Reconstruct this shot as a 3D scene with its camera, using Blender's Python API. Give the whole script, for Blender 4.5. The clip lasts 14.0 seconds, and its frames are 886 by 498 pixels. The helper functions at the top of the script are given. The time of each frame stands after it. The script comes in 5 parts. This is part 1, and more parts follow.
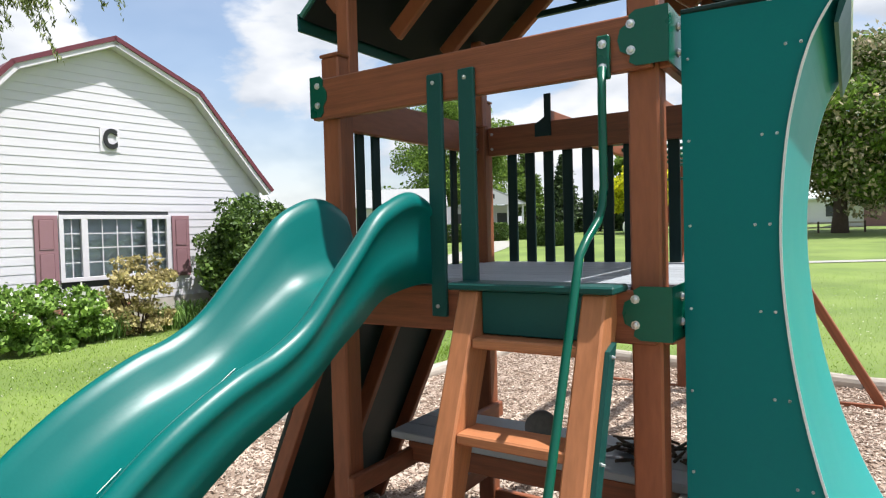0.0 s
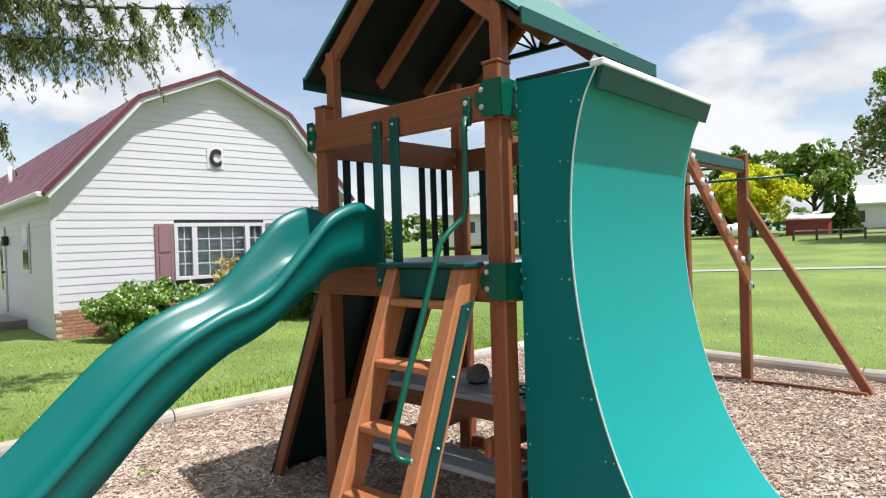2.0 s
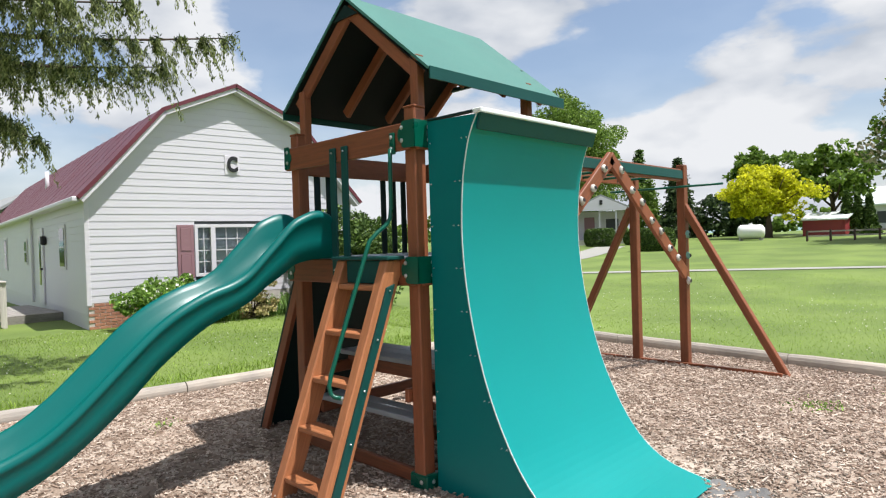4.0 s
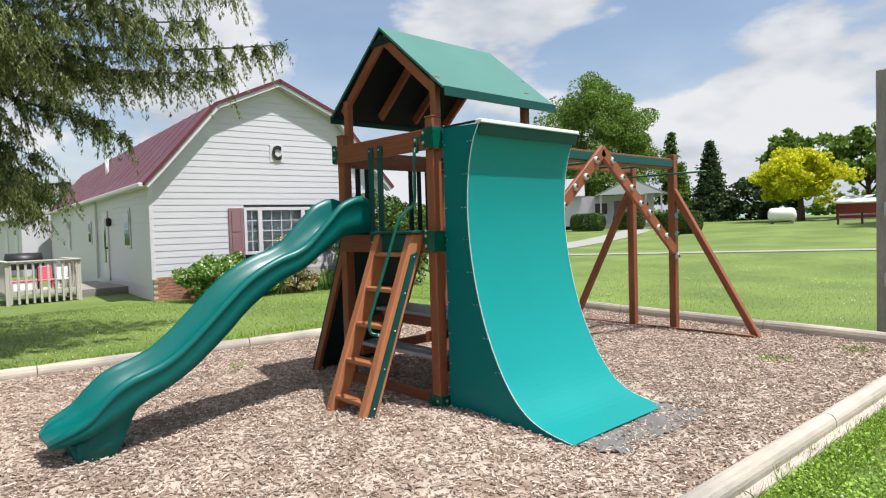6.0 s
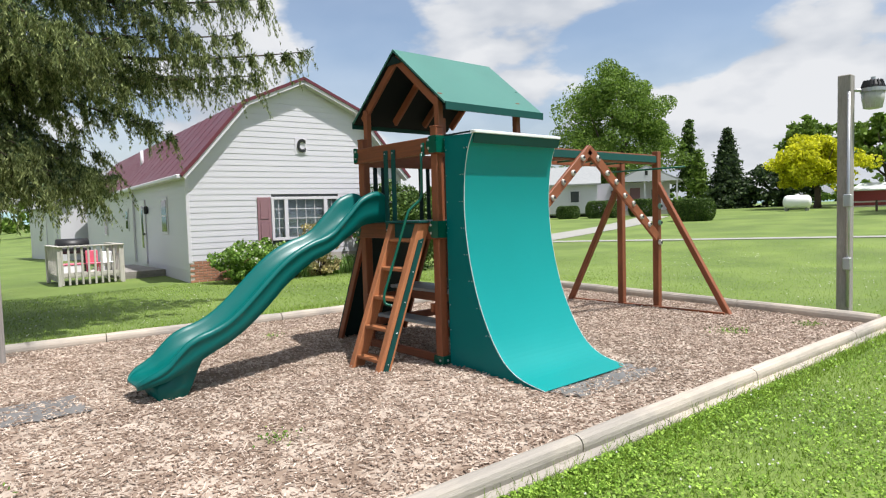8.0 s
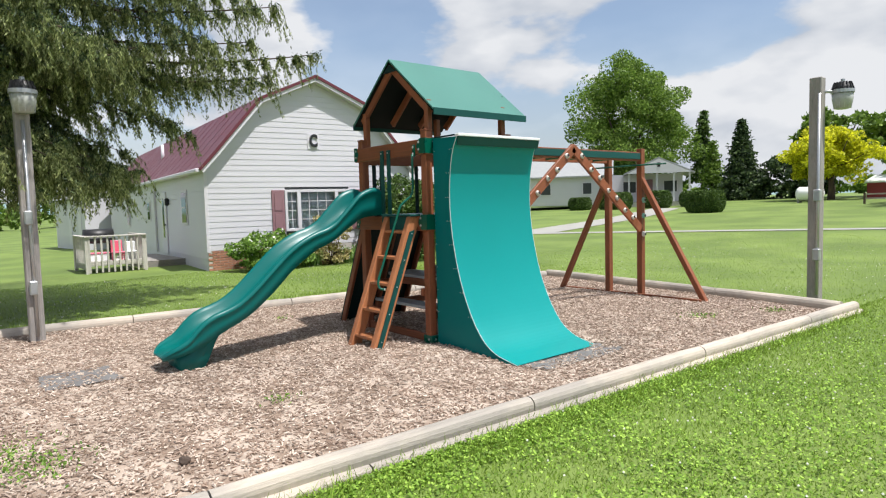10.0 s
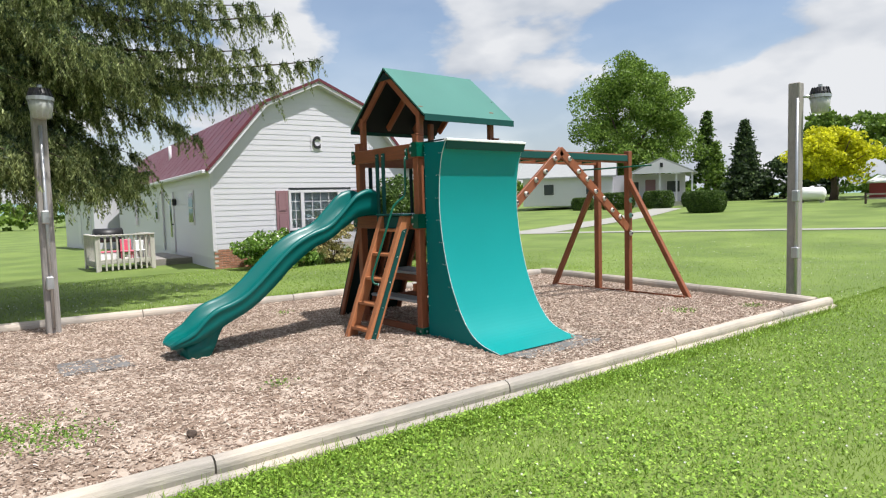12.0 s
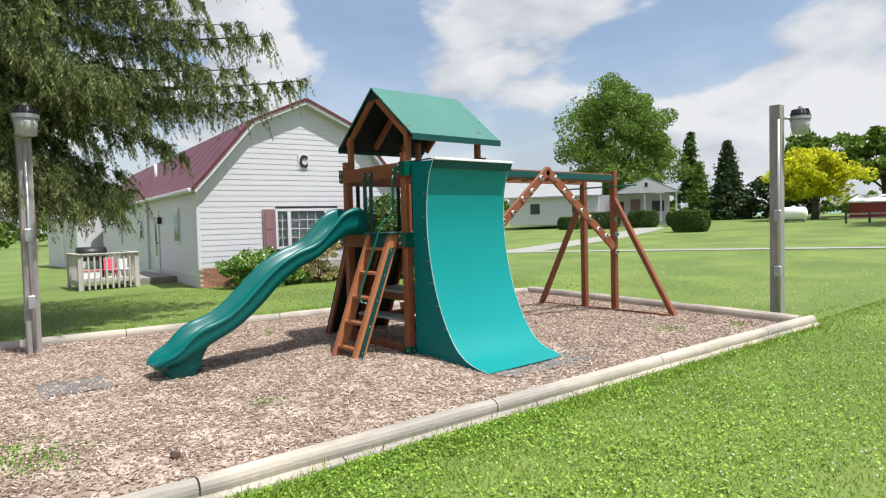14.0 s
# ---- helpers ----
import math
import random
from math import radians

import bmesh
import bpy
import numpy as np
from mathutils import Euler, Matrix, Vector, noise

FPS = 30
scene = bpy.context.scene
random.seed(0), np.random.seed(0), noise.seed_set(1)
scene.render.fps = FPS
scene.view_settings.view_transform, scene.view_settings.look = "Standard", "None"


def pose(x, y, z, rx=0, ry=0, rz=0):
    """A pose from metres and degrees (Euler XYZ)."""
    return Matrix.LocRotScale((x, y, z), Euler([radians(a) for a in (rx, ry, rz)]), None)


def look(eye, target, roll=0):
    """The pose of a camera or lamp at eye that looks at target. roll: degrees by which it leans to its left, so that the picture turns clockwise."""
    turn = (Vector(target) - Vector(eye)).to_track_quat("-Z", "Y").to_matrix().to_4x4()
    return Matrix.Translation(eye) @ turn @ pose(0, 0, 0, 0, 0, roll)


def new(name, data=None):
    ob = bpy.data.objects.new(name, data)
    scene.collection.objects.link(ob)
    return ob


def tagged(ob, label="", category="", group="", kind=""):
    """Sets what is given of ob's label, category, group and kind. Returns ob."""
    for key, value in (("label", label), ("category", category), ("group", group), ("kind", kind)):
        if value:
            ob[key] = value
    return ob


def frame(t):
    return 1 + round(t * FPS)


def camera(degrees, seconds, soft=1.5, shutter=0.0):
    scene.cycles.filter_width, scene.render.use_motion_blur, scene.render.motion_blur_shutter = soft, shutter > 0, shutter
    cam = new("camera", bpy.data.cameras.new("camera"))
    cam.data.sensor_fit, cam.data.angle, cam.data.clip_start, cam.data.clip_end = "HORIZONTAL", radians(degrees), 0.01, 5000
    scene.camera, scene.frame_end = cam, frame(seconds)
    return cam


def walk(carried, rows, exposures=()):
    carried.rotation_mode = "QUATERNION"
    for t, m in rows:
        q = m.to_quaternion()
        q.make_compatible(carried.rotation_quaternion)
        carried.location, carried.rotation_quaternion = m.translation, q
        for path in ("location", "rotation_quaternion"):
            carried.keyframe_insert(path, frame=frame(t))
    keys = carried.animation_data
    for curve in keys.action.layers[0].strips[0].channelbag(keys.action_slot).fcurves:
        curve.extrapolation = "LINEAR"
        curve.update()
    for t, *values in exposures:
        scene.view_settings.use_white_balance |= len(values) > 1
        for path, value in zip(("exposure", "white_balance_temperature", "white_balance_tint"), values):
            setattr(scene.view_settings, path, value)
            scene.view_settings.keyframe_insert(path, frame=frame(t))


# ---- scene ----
cam = camera(70.3, 14.0, soft=1.2)
PATH = [
    (0, (0.482, -2.04, 1.73), (-0.605, -0.362, 1.671), -1.5), 
    (0.5, (0.759, -2.125, 1.691), (-0.425, -0.514, 1.651), -1.5), 
    (1, (1.064, -2.231, 1.706), (-0.202, -0.682, 1.679), -1.4), 
    (1.5, (1.437, -2.383, 1.691), (0.119, -0.879, 1.662), -1.7), 
    (2, (1.78, -2.402, 1.654), (0.438, -0.919, 1.625), -1.8), 
    (2.5, (2.051, -2.392, 1.67), (0.703, -0.914, 1.642), -1.8), 
    (5, (3.44, -3.21, 1.596), (2.0, -1.823, 1.557), -1.7), 
    (5.5, (3.664, -3.414, 1.588), (2.207, -2.045, 1.533), -1.7), 
    (6, (3.943, -3.555, 1.58), (2.475, -2.2, 1.505), -1.7), 
    (6.5, (4.205, -3.704, 1.578), (2.727, -2.36, 1.487), -1.7), 
    (7, (4.449, -3.9, 1.602), (2.961, -2.568, 1.498), -1.7), 
    (9.5, (5.525, -4.423, 1.639), (3.99, -3.148, 1.507), -1.6), 
    (10, (5.703, -4.459, 1.655), (4.161, -3.193, 1.511), -1.6), 
    (10.5, (5.904, -4.51, 1.638), (4.354, -3.255, 1.484), -1.6), 
    (11, (6.051, -4.562, 1.656), (4.495, -3.316, 1.496), -1.6), 
    (11.5, (6.135, -4.591, 1.649), (4.577, -3.346, 1.493), -1.6), 
    (12, (6.182, -4.61, 1.651), (4.629, -3.359, 1.508), -1.6), 
    (12.5, (6.193, -4.614, 1.653), (4.648, -3.351, 1.526), -1.6), 
    (13, (6.185, -4.62, 1.65), (4.649, -3.344, 1.539), -1.6), 
    (13.5, (6.179, -4.63, 1.647), (4.649, -3.345, 1.552), -1.6), 
    (14, (6.184, -4.622, 1.647), (4.656, -3.335, 1.563), -1.5), 
]
walk(cam, [(t, look(eye, target, roll)) for t, eye, target, roll in PATH], [(0, 0.86), (2.5, 0.68), (6, 0.52), (14, 0.52)])

# ---- light ----
SUN_DIR = Vector((1.14, 0.43, 2.76)).normalized()
SUN_EL, SUN_AZ = math.asin(SUN_DIR.z), math.atan2(SUN_DIR.x, SUN_DIR.y)
world = bpy.data.worlds.new("sky")
scene.world = world
world.use_nodes = True
wn, wl = world.node_tree.nodes, world.node_tree.links
wn.clear()
w_out, w_bg, w_sky = wn.new("ShaderNodeOutputWorld"), wn.new("ShaderNodeBackground"), wn.new("ShaderNodeTexSky")
w_sky.sky_type, w_sky.sun_disc, w_sky.sun_elevation, w_sky.sun_rotation = "NISHITA", False, SUN_EL, SUN_AZ
w_sky.air_density, w_sky.dust_density = 1.0, 1.6
w_bg.inputs["Strength"].default_value = 0.108
wl.new(w_bg.outputs[0], w_out.inputs[0])


def wmath(op, a, b=None, c=None):
    n = wn.new("ShaderNodeMath")
    n.operation = op
    for i, v in enumerate((a, b, c)):
        if v is None:
            continue
        if isinstance(v, (int, float)):
            n.inputs[i].default_value = v
        else:
            wl.new(v, n.inputs[i])
    return n.outputs[0]


# broken cumulus: billowing noise over the dome, thicker and hazier towards the horizon
w_tc, w_sep, w_comb = wn.new("ShaderNodeTexCoord"), wn.new("ShaderNodeSeparateXYZ"), wn.new("ShaderNodeCombineXYZ")
wl.new(w_tc.outputs["Generated"], w_sep.inputs[0])
lift = wmath("ADD", wmath("MAXIMUM", w_sep.outputs[2], 0.0), 0.9)
wl.new(wmath("DIVIDE", w_sep.outputs[0], lift), w_comb.inputs[0])
wl.new(wmath("DIVIDE", w_sep.outputs[1], lift), w_comb.inputs[1])
wl.new(wmath("MULTIPLY", w_sep.outputs[2], 1.75), w_comb.inputs[2])
w_up = wn.new("ShaderNodeVectorMath")
w_up.operation, w_up.inputs[1].default_value = "ADD", (0.03, 0.01, 0.07)
wl.new(w_comb.outputs[0], w_up.inputs[0])


def cloud_noise(vector, scale, detail, rough):
    n = wn.new("ShaderNodeTexNoise")
    wl.new(vector, n.inputs["Vector"])
    n.inputs["Scale"].default_value, n.inputs["Detail"].default_value, n.inputs["Roughness"].default_value = scale, detail, rough
    return n.outputs["Fac"]


billow, above = cloud_noise(w_comb.outputs[0], 3.1, 12.0, 0.5), cloud_noise(w_up.outputs[0], 3.1, 4.0, 0.5)
w_ramp = wn.new("ShaderNodeValToRGB")
w_ramp.color_ramp.elements[0].position, w_ramp.color_ramp.elements[1].position = 0.475, 0.53
wl.new(billow, w_ramp.inputs[0])
haze = wn.new("ShaderNodeMapRange")
haze.inputs[1].default_value, haze.inputs[2].default_value = 0.0, 0.25
haze.inputs[3].default_value, haze.inputs[4].default_value = 0.75, 0.14
wl.new(w_sep.outputs[2], haze.inputs[0])
cover = wmath("MAXIMUM", w_ramp.outputs[0], haze.outputs[0])
w_cloud = wn.new("ShaderNodeValToRGB")
w_cloud.color_ramp.elements[0].position, w_cloud.color_ramp.elements[1].position = 0.38, 0.62
w_cloud.color_ramp.elements[0].color = (3.35, 3.65, 4.15, 1)
w_cloud.color_ramp.elements[1].color = (5.3, 5.4, 5.6, 1)
wl.new(wmath("ADD", wmath("MULTIPLY", wmath("SUBTRACT", billow, above), 1.6), 0.52), w_cloud.inputs[0])
w_mix = wn.new("ShaderNodeMix")
w_mix.data_type = "RGBA"
wl.new(cover, w_mix.inputs[0])
wl.new(w_sky.outputs[0], w_mix.inputs[6])
wl.new(w_cloud.outputs[0], w_mix.inputs[7])
wl.new(w_mix.outputs[2], w_bg.inputs["Color"])

sun = new("sun", bpy.data.lights.new("sun", "SUN"))
sun.data.energy, sun.data.angle, sun.data.color = 4.15, radians(0.6), (1.0, 0.97, 0.945)
sun.matrix_world = look(SUN_DIR * 30, (0, 0, 0))


# ---- materials ----
def mat(name, base, rough=0.6, vary=0.15, scale=8.0, fine=60.0, bump=0.15, metal=0.0, spec=0.5, uv=None, stretch=(1, 1, 1), island=0.0, obj=0.0, second=None, cloudy=None, sheen=0.0, clear=0.0):
    """A procedural surface: base colour varied at two scales, with fine relief. uv: grain runs along the piece."""
    m = bpy.data.materials.new(name)
    m.use_nodes = True
    n, l = m.node_tree.nodes, m.node_tree.links
    b = n["Principled BSDF"]
    b.inputs["Roughness"].default_value, b.inputs["Metallic"].default_value = rough, metal
    b.inputs["Specular IOR Level"].default_value = spec
    b.inputs["Coat Weight"].default_value = clear
    tc, mp = n.new("ShaderNodeTexCoord"), n.new("ShaderNodeMapping")
    l.new(tc.outputs["UV" if uv else "Object"], mp.inputs[0])
    mp.inputs["Scale"].default_value = stretch
    n1, n2 = n.new("ShaderNodeTexNoise"), n.new("ShaderNodeTexNoise")
    for t, s, d in ((n1, scale, 4.0), (n2, fine, 5.0)):
        l.new(mp.outputs[0], t.inputs["Vector"])
        t.inputs["Scale"].default_value, t.inputs["Detail"].default_value = s, d

    def mth(op, a, c):
        k = n.new("ShaderNodeMath")
        k.operation = op
        for i, v in enumerate((a, c)):
            if isinstance(v, (int, float)):
                k.inputs[i].default_value = v
            else:
                l.new(v, k.inputs[i])
        return k.outputs[0]
    val = mth("ADD", mth("MULTIPLY", mth("SUBTRACT", n1.outputs["Fac"], 0.5), vary * 3.2), mth("MULTIPLY", mth("SUBTRACT", n2.outputs["Fac"], 0.5), vary * 2.0))
    val = mth("ADD", val, 1.0)
    if island:
        g = n.new("ShaderNodeNewGeometry")
        val = mth("ADD", val, mth("MULTIPLY", mth("SUBTRACT", g.outputs["Random Per Island"], 0.5), island * 2))
    if obj:
        g = n.new("ShaderNodeObjectInfo")
        val = mth("ADD", val, mth("MULTIPLY", mth("SUBTRACT", g.outputs["Random"], 0.5), obj * 2))
    hsv = n.new("ShaderNodeHueSaturation")
    hsv.inputs["Color"].default_value = (*base, 1)
    if second:
        mx = n.new("ShaderNodeMix")
        mx.data_type = "RGBA"
        rp = n.new("ShaderNodeMapRange")
        rp.inputs[1].default_value, rp.inputs[2].default_value = 0.42, 0.6
        src = n1.outputs["Fac"]
        if island:
            gi = n.new("ShaderNodeNewGeometry")
            src = gi.outputs["Random Per Island"]
            rp.inputs[1].default_value, rp.inputs[2].default_value = 0.3, 1.0
        if cloudy:
            n3 = n.new("ShaderNodeTexNoise")
            n3.inputs["Scale"].default_value, n3.inputs["Detail"].default_value = cloudy, 3.0
            l.new(tc.outputs["Object"], n3.inputs["Vector"])
            src = n3.outputs["Fac"]
        l.new(src, rp.inputs[0])
        l.new(rp.outputs[0], mx.inputs[0])
        mx.inputs[6].default_value, mx.inputs[7].default_value = (*base, 1), (*second, 1)
        l.new(mx.outputs[2], hsv.inputs["Color"])
    l.new(mth("MAXIMUM", val, 0.15), hsv.inputs["Value"])
    l.new(hsv.outputs[0], b.inputs["Base Color"])
    if bump:
        bp = n.new("ShaderNodeBump")
        bp.inputs["Strength"].default_value, bp.inputs["Distance"].default_value = bump, 0.01
        l.new(n2.outputs["Fac"], bp.inputs["Height"])
        l.new(bp.outputs[0], b.inputs["Normal"])
        rr = mth("ADD", mth("MULTIPLY", mth("SUBTRACT", n1.outputs["Fac"], 0.5), 0.25), rough)
        l.new(rr, b.inputs["Roughness"])
    return m


def leaf_mat(name, base, second, through_light=0.35, island=0.35):
    """Foliage: two greens by leaf, a little light passing through."""
    m = mat(name, base, 0.55, 0.12, 3.0, 40.0, 0.0, island=island, second=second, spec=0.3)
    n, l = m.node_tree.nodes, m.node_tree.links
    b, out = n["Principled BSDF"], n["Material Output"]
    tr, mx = n.new("ShaderNodeBsdfTranslucent"), n.new("ShaderNodeMixShader")
    src = b.inputs["Base Color"].links[0].from_socket
    l.new(src, tr.inputs["Color"])
    mx.inputs[0].default_value = through_light
    l.new(b.outputs[0], mx.inputs[1])
    l.new(tr.outputs[0], mx.inputs[2])
    l.new(mx.outputs[0], out.inputs["Surface"])
    return m


def glass_mat(name, tint=(0.8, 0.85, 0.88)):
    m = bpy.data.materials.new(name)
    m.use_nodes = True
    b = m.node_tree.nodes["Principled BSDF"]
    b.inputs["Base Color"].default_value = (*tint, 1)
    b.inputs["Roughness"].default_value, b.inputs["Transmission Weight"].default_value, b.inputs["IOR"].default_value = 0.03, 1.0, 1.45
    return m


M = dict(
    wood=mat("stained_wood", (0.235, 0.077, 0.035), 0.5, 0.3, 5.0, 30.0, 0.14, uv=True, stretch=(0.35, 6, 1), obj=0.14, spec=0.35),
    cutwood=mat("worn_ladder_wood", (0.37, 0.145, 0.062), 0.5, 0.3, 5.0, 30.0, 0.14, uv=True, stretch=(0.35, 6, 1), obj=0.12, spec=0.35),
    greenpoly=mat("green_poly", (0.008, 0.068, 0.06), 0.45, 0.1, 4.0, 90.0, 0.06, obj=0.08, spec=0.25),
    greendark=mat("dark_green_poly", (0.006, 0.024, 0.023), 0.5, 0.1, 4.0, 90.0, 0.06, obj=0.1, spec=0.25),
    greensteel=mat("green_painted_steel", (0.0, 0.085, 0.052), 0.3, 0.08, 6.0, 60.0, 0.03, spec=0.35),
    slide=mat("slide_plastic", (0.0, 0.115, 0.104), 0.36, 0.06, 2.0, 120.0, 0.02, spec=0.3),
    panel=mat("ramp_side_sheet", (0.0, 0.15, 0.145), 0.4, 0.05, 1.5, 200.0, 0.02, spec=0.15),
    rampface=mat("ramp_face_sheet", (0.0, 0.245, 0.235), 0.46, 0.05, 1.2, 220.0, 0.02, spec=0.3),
    paleedge=mat("pale_sheet_edge", (0.62, 0.67, 0.66), 0.5, 0.06, 5, 60, 0.05),
    whitecap=mat("white_vinyl", (0.78, 0.8, 0.8), 0.4, 0.04, 3, 60, 0.03),
    roofgreen=mat("green_roof_sheet", (0.055, 0.19, 0.155), 0.4, 0.08, 1.5, 160.0, 0.04),
    deck=mat("grey_composite", (0.33, 0.36, 0.39), 0.5, 0.1, 4.0, 80.0, 0.08, uv=True, stretch=(0.4, 6, 1), obj=0.06),
    bolt=mat("galvanised_bolt", (0.62, 0.63, 0.63), 0.35, 0.1, 40, 90, 0.05, metal=0.9),
    mulch=mat("wood_mulch_soil", (0.28, 0.205, 0.152), 0.95, 0.3, 3.0, 70.0, 0.7, second=(0.43, 0.355, 0.29)),
    chips=mat("wood_chips", (0.295, 0.21, 0.155), 0.85, 0.2, 0.9, 80, 0.2, island=0.2, second=(0.565, 0.475, 0.395)),
    timber=mat("weathered_timber", (0.5, 0.435, 0.36), 0.8, 0.22, 3.0, 30.0, 0.35, uv=True, stretch=(0.5, 7, 1), second=(0.33, 0.3, 0.26), cloudy=1.1),
    lawn=mat("lawn", (0.108, 0.165, 0.029), 0.9, 0.2, 0.5, 25.0, 0.5, second=(0.155, 0.22, 0.044), cloudy=0.35),
    grass=leaf_mat("grass_blades", (0.18, 0.29, 0.03), (0.31, 0.43, 0.075), 0.4),
    clover=mat("clover_heads", (0.7, 0.7, 0.62), 0.8, 0.1, 30, 90, 0.0, island=0.1),
    siding=mat("white_vinyl_siding", (0.61, 0.595, 0.64), 0.5, 0.02, 2.0, 60.0, 0.03),
    trim=mat("white_trim", (0.66, 0.635, 0.68), 0.45, 0.03, 3, 60, 0.02),
    maroon=mat("maroon_metal", (0.14, 0.036, 0.05), 0.45, 0.08, 1.2, 40, 0.03, spec=0.3),
    shutter=mat("faded_maroon_shutter", (0.27, 0.145, 0.165), 0.55, 0.06, 3, 60, 0.03),
    brick=mat("red_brick", (0.36, 0.17, 0.11), 0.85, 0.25, 9, 80, 0.3, obj=0.2),
    mortar=mat("mortar", (0.5, 0.46, 0.42), 0.9, 0.12, 9, 90, 0.3),
    dark=mat("black_paint", (0.012, 0.012, 0.013), 0.5, 0.1, 6, 60, 0.03),
    # window blind, paled to carry the sky and trees the panes reflect
    blind=mat("blind_with_sky_reflection", (0.34, 0.4, 0.43), 0.8, 0.25, 1.2, 6, 0.0),
    # near-black: the shade under the playset roof, put into the colour
    roofshade=mat("roof_underside_shade", (0.004, 0.008, 0.007), 0.7, 0.15, 3, 60, 0.04, spec=0.2),
    darkpane=mat("dark_window_pane", (0.02, 0.025, 0.03), 0.08, 0.3, 2, 20, 0.0),
    inside=mat("dim_interior", (0.06, 0.065, 0.07), 0.9, 0.2, 1.2, 6, 0.0),
    glass=glass_mat("window_glass"),
    deckwood=mat("pale_weathered_wood", (0.5, 0.47, 0.43), 0.85, 0.25, 4, 30, 0.3, uv=True, stretch=(0.4, 7, 1), obj=0.1),
    greywood=mat("weathered_grey_wood", (0.27, 0.25, 0.23), 0.85, 0.3, 4, 30, 0.3, uv=True, stretch=(0.4, 7, 1), obj=0.1),
    steelgrey=mat("galvanised_conduit", (0.45, 0.46, 0.47), 0.4, 0.1, 8, 60, 0.05, metal=0.7),
    lampglass=mat("frosted_lens", (0.4, 0.41, 0.38), 0.2, 0.12, 20, 60, 0.1),
    concrete=mat("concrete_path", (0.31, 0.305, 0.275), 0.85, 0.1, 1.5, 30, 0.2),
    slate=mat("grey_shingle", (0.3, 0.31, 0.31), 0.85, 0.12, 4, 40, 0.2),
    redbarn=mat("red_shed_paint", (0.26, 0.03, 0.035), 0.6, 0.1, 2, 40, 0.1),
    tank=mat("white_tank_paint", (0.82, 0.82, 0.8), 0.4, 0.03, 2, 40, 0.02),
    bark=mat("bark", (0.085, 0.06, 0.045), 0.95, 0.3, 6, 30, 0.6),
    maple=leaf_mat("maple_leaves", (0.1, 0.18, 0.026), (0.23, 0.34, 0.06), 0.4, 0.2),
    gold=leaf_mat("golden_leaves", (0.5, 0.52, 0.025), (0.8, 0.78, 0.04), 0.5, 0.2),
    # spruce light painted in: needle dark as inner shade, needlesun pale as sunlit
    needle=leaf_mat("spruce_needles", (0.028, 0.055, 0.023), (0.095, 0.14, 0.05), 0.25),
    needlesun=leaf_mat("sunlit_hanging_needles", (0.125, 0.165, 0.052), (0.33, 0.37, 0.15), 0.38),
    yew=leaf_mat("yew_leaves", (0.05, 0.1, 0.02), (0.13, 0.2, 0.045), 0.2),
    shrub=leaf_mat("shrub_leaves", (0.13, 0.25, 0.04), (0.28, 0.42, 0.09)),
    cloverleaf=leaf_mat("clover_leaves", (0.18, 0.33, 0.035), (0.36, 0.52, 0.09), 0.35, 0.3),
    tan=leaf_mat("bronze_leaves", (0.3, 0.26, 0.11), (0.5, 0.43, 0.2)),
    strap=leaf_mat("strap_leaves", (0.1, 0.2, 0.04), (0.24, 0.36, 0.1)),
    pinkleaf=leaf_mat("pink_blossom_leaves", (0.12, 0.17, 0.05), (0.5, 0.4, 0.3)),
    pink=mat("pink_plastic", (0.75, 0.14, 0.22), 0.4, 0.05, 8, 60, 0.02),
    rubber=mat("black_rubber_mat", (0.15, 0.145, 0.14), 0.8, 0.25, 4, 50, 0.4),
    hold=mat("pale_climbing_hold", (0.55, 0.53, 0.48), 0.6, 0.12, 14, 80, 0.2),
    holdgreen=mat("mint_climbing_hold", (0.2, 0.42, 0.34), 0.6, 0.12, 14, 80, 0.2),
    stone=mat("grey_stone", (0.2, 0.19, 0.18), 0.9, 0.25, 9, 50, 0.5),
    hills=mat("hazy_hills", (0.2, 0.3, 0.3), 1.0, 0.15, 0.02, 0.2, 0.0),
)


# ---- helpers for building ----
def part(name, bm, material, parent=None, label="", smooth=False, axis=None, uv=True):
    """Links a bmesh as one mesh object, under a thing or a part."""
    if uv and bm.verts:
        lo = [min(v.co[i] for v in bm.verts) for i in range(3)]
        hi = [max(v.co[i] for v in bm.verts) for i in range(3)]
        ax = Vector(axis).normalized() if axis else Vector([1 if i == max(range(3), key=lambda k: hi[k] - lo[k]) else 0 for i in range(3)])
        side = ax.orthogonal().normalized()
        up = ax.cross(side)
        lay = bm.loops.layers.uv.verify()
        for f in bm.faces:
            for lp in f.loops:
                lp[lay].uv = (lp.vert.co.dot(ax), lp.vert.co.dot(side) + 1.37 * lp.vert.co.dot(up))
    me = bpy.data.meshes.new(name)
    if smooth:
        for f in bm.faces:
            f.smooth = True
    bm.to_mesh(me)
    bm.free()
    me.materials.append(M[material] if isinstance(material, str) else material)
    ob = new(name, me)
    if parent:
        ob.parent = parent
        if parent.parent is None:
            ob.matrix_parent_inverse = Matrix.Translation(-parent.location)
    if label:
        ob["label"] = label
    return ob


def thing(name, at, label, category, group="", kind=""):
    ob = new(name)
    ob.location = at
    ob.empty_display_size = 0.1
    return tagged(ob, label, category, group, kind)


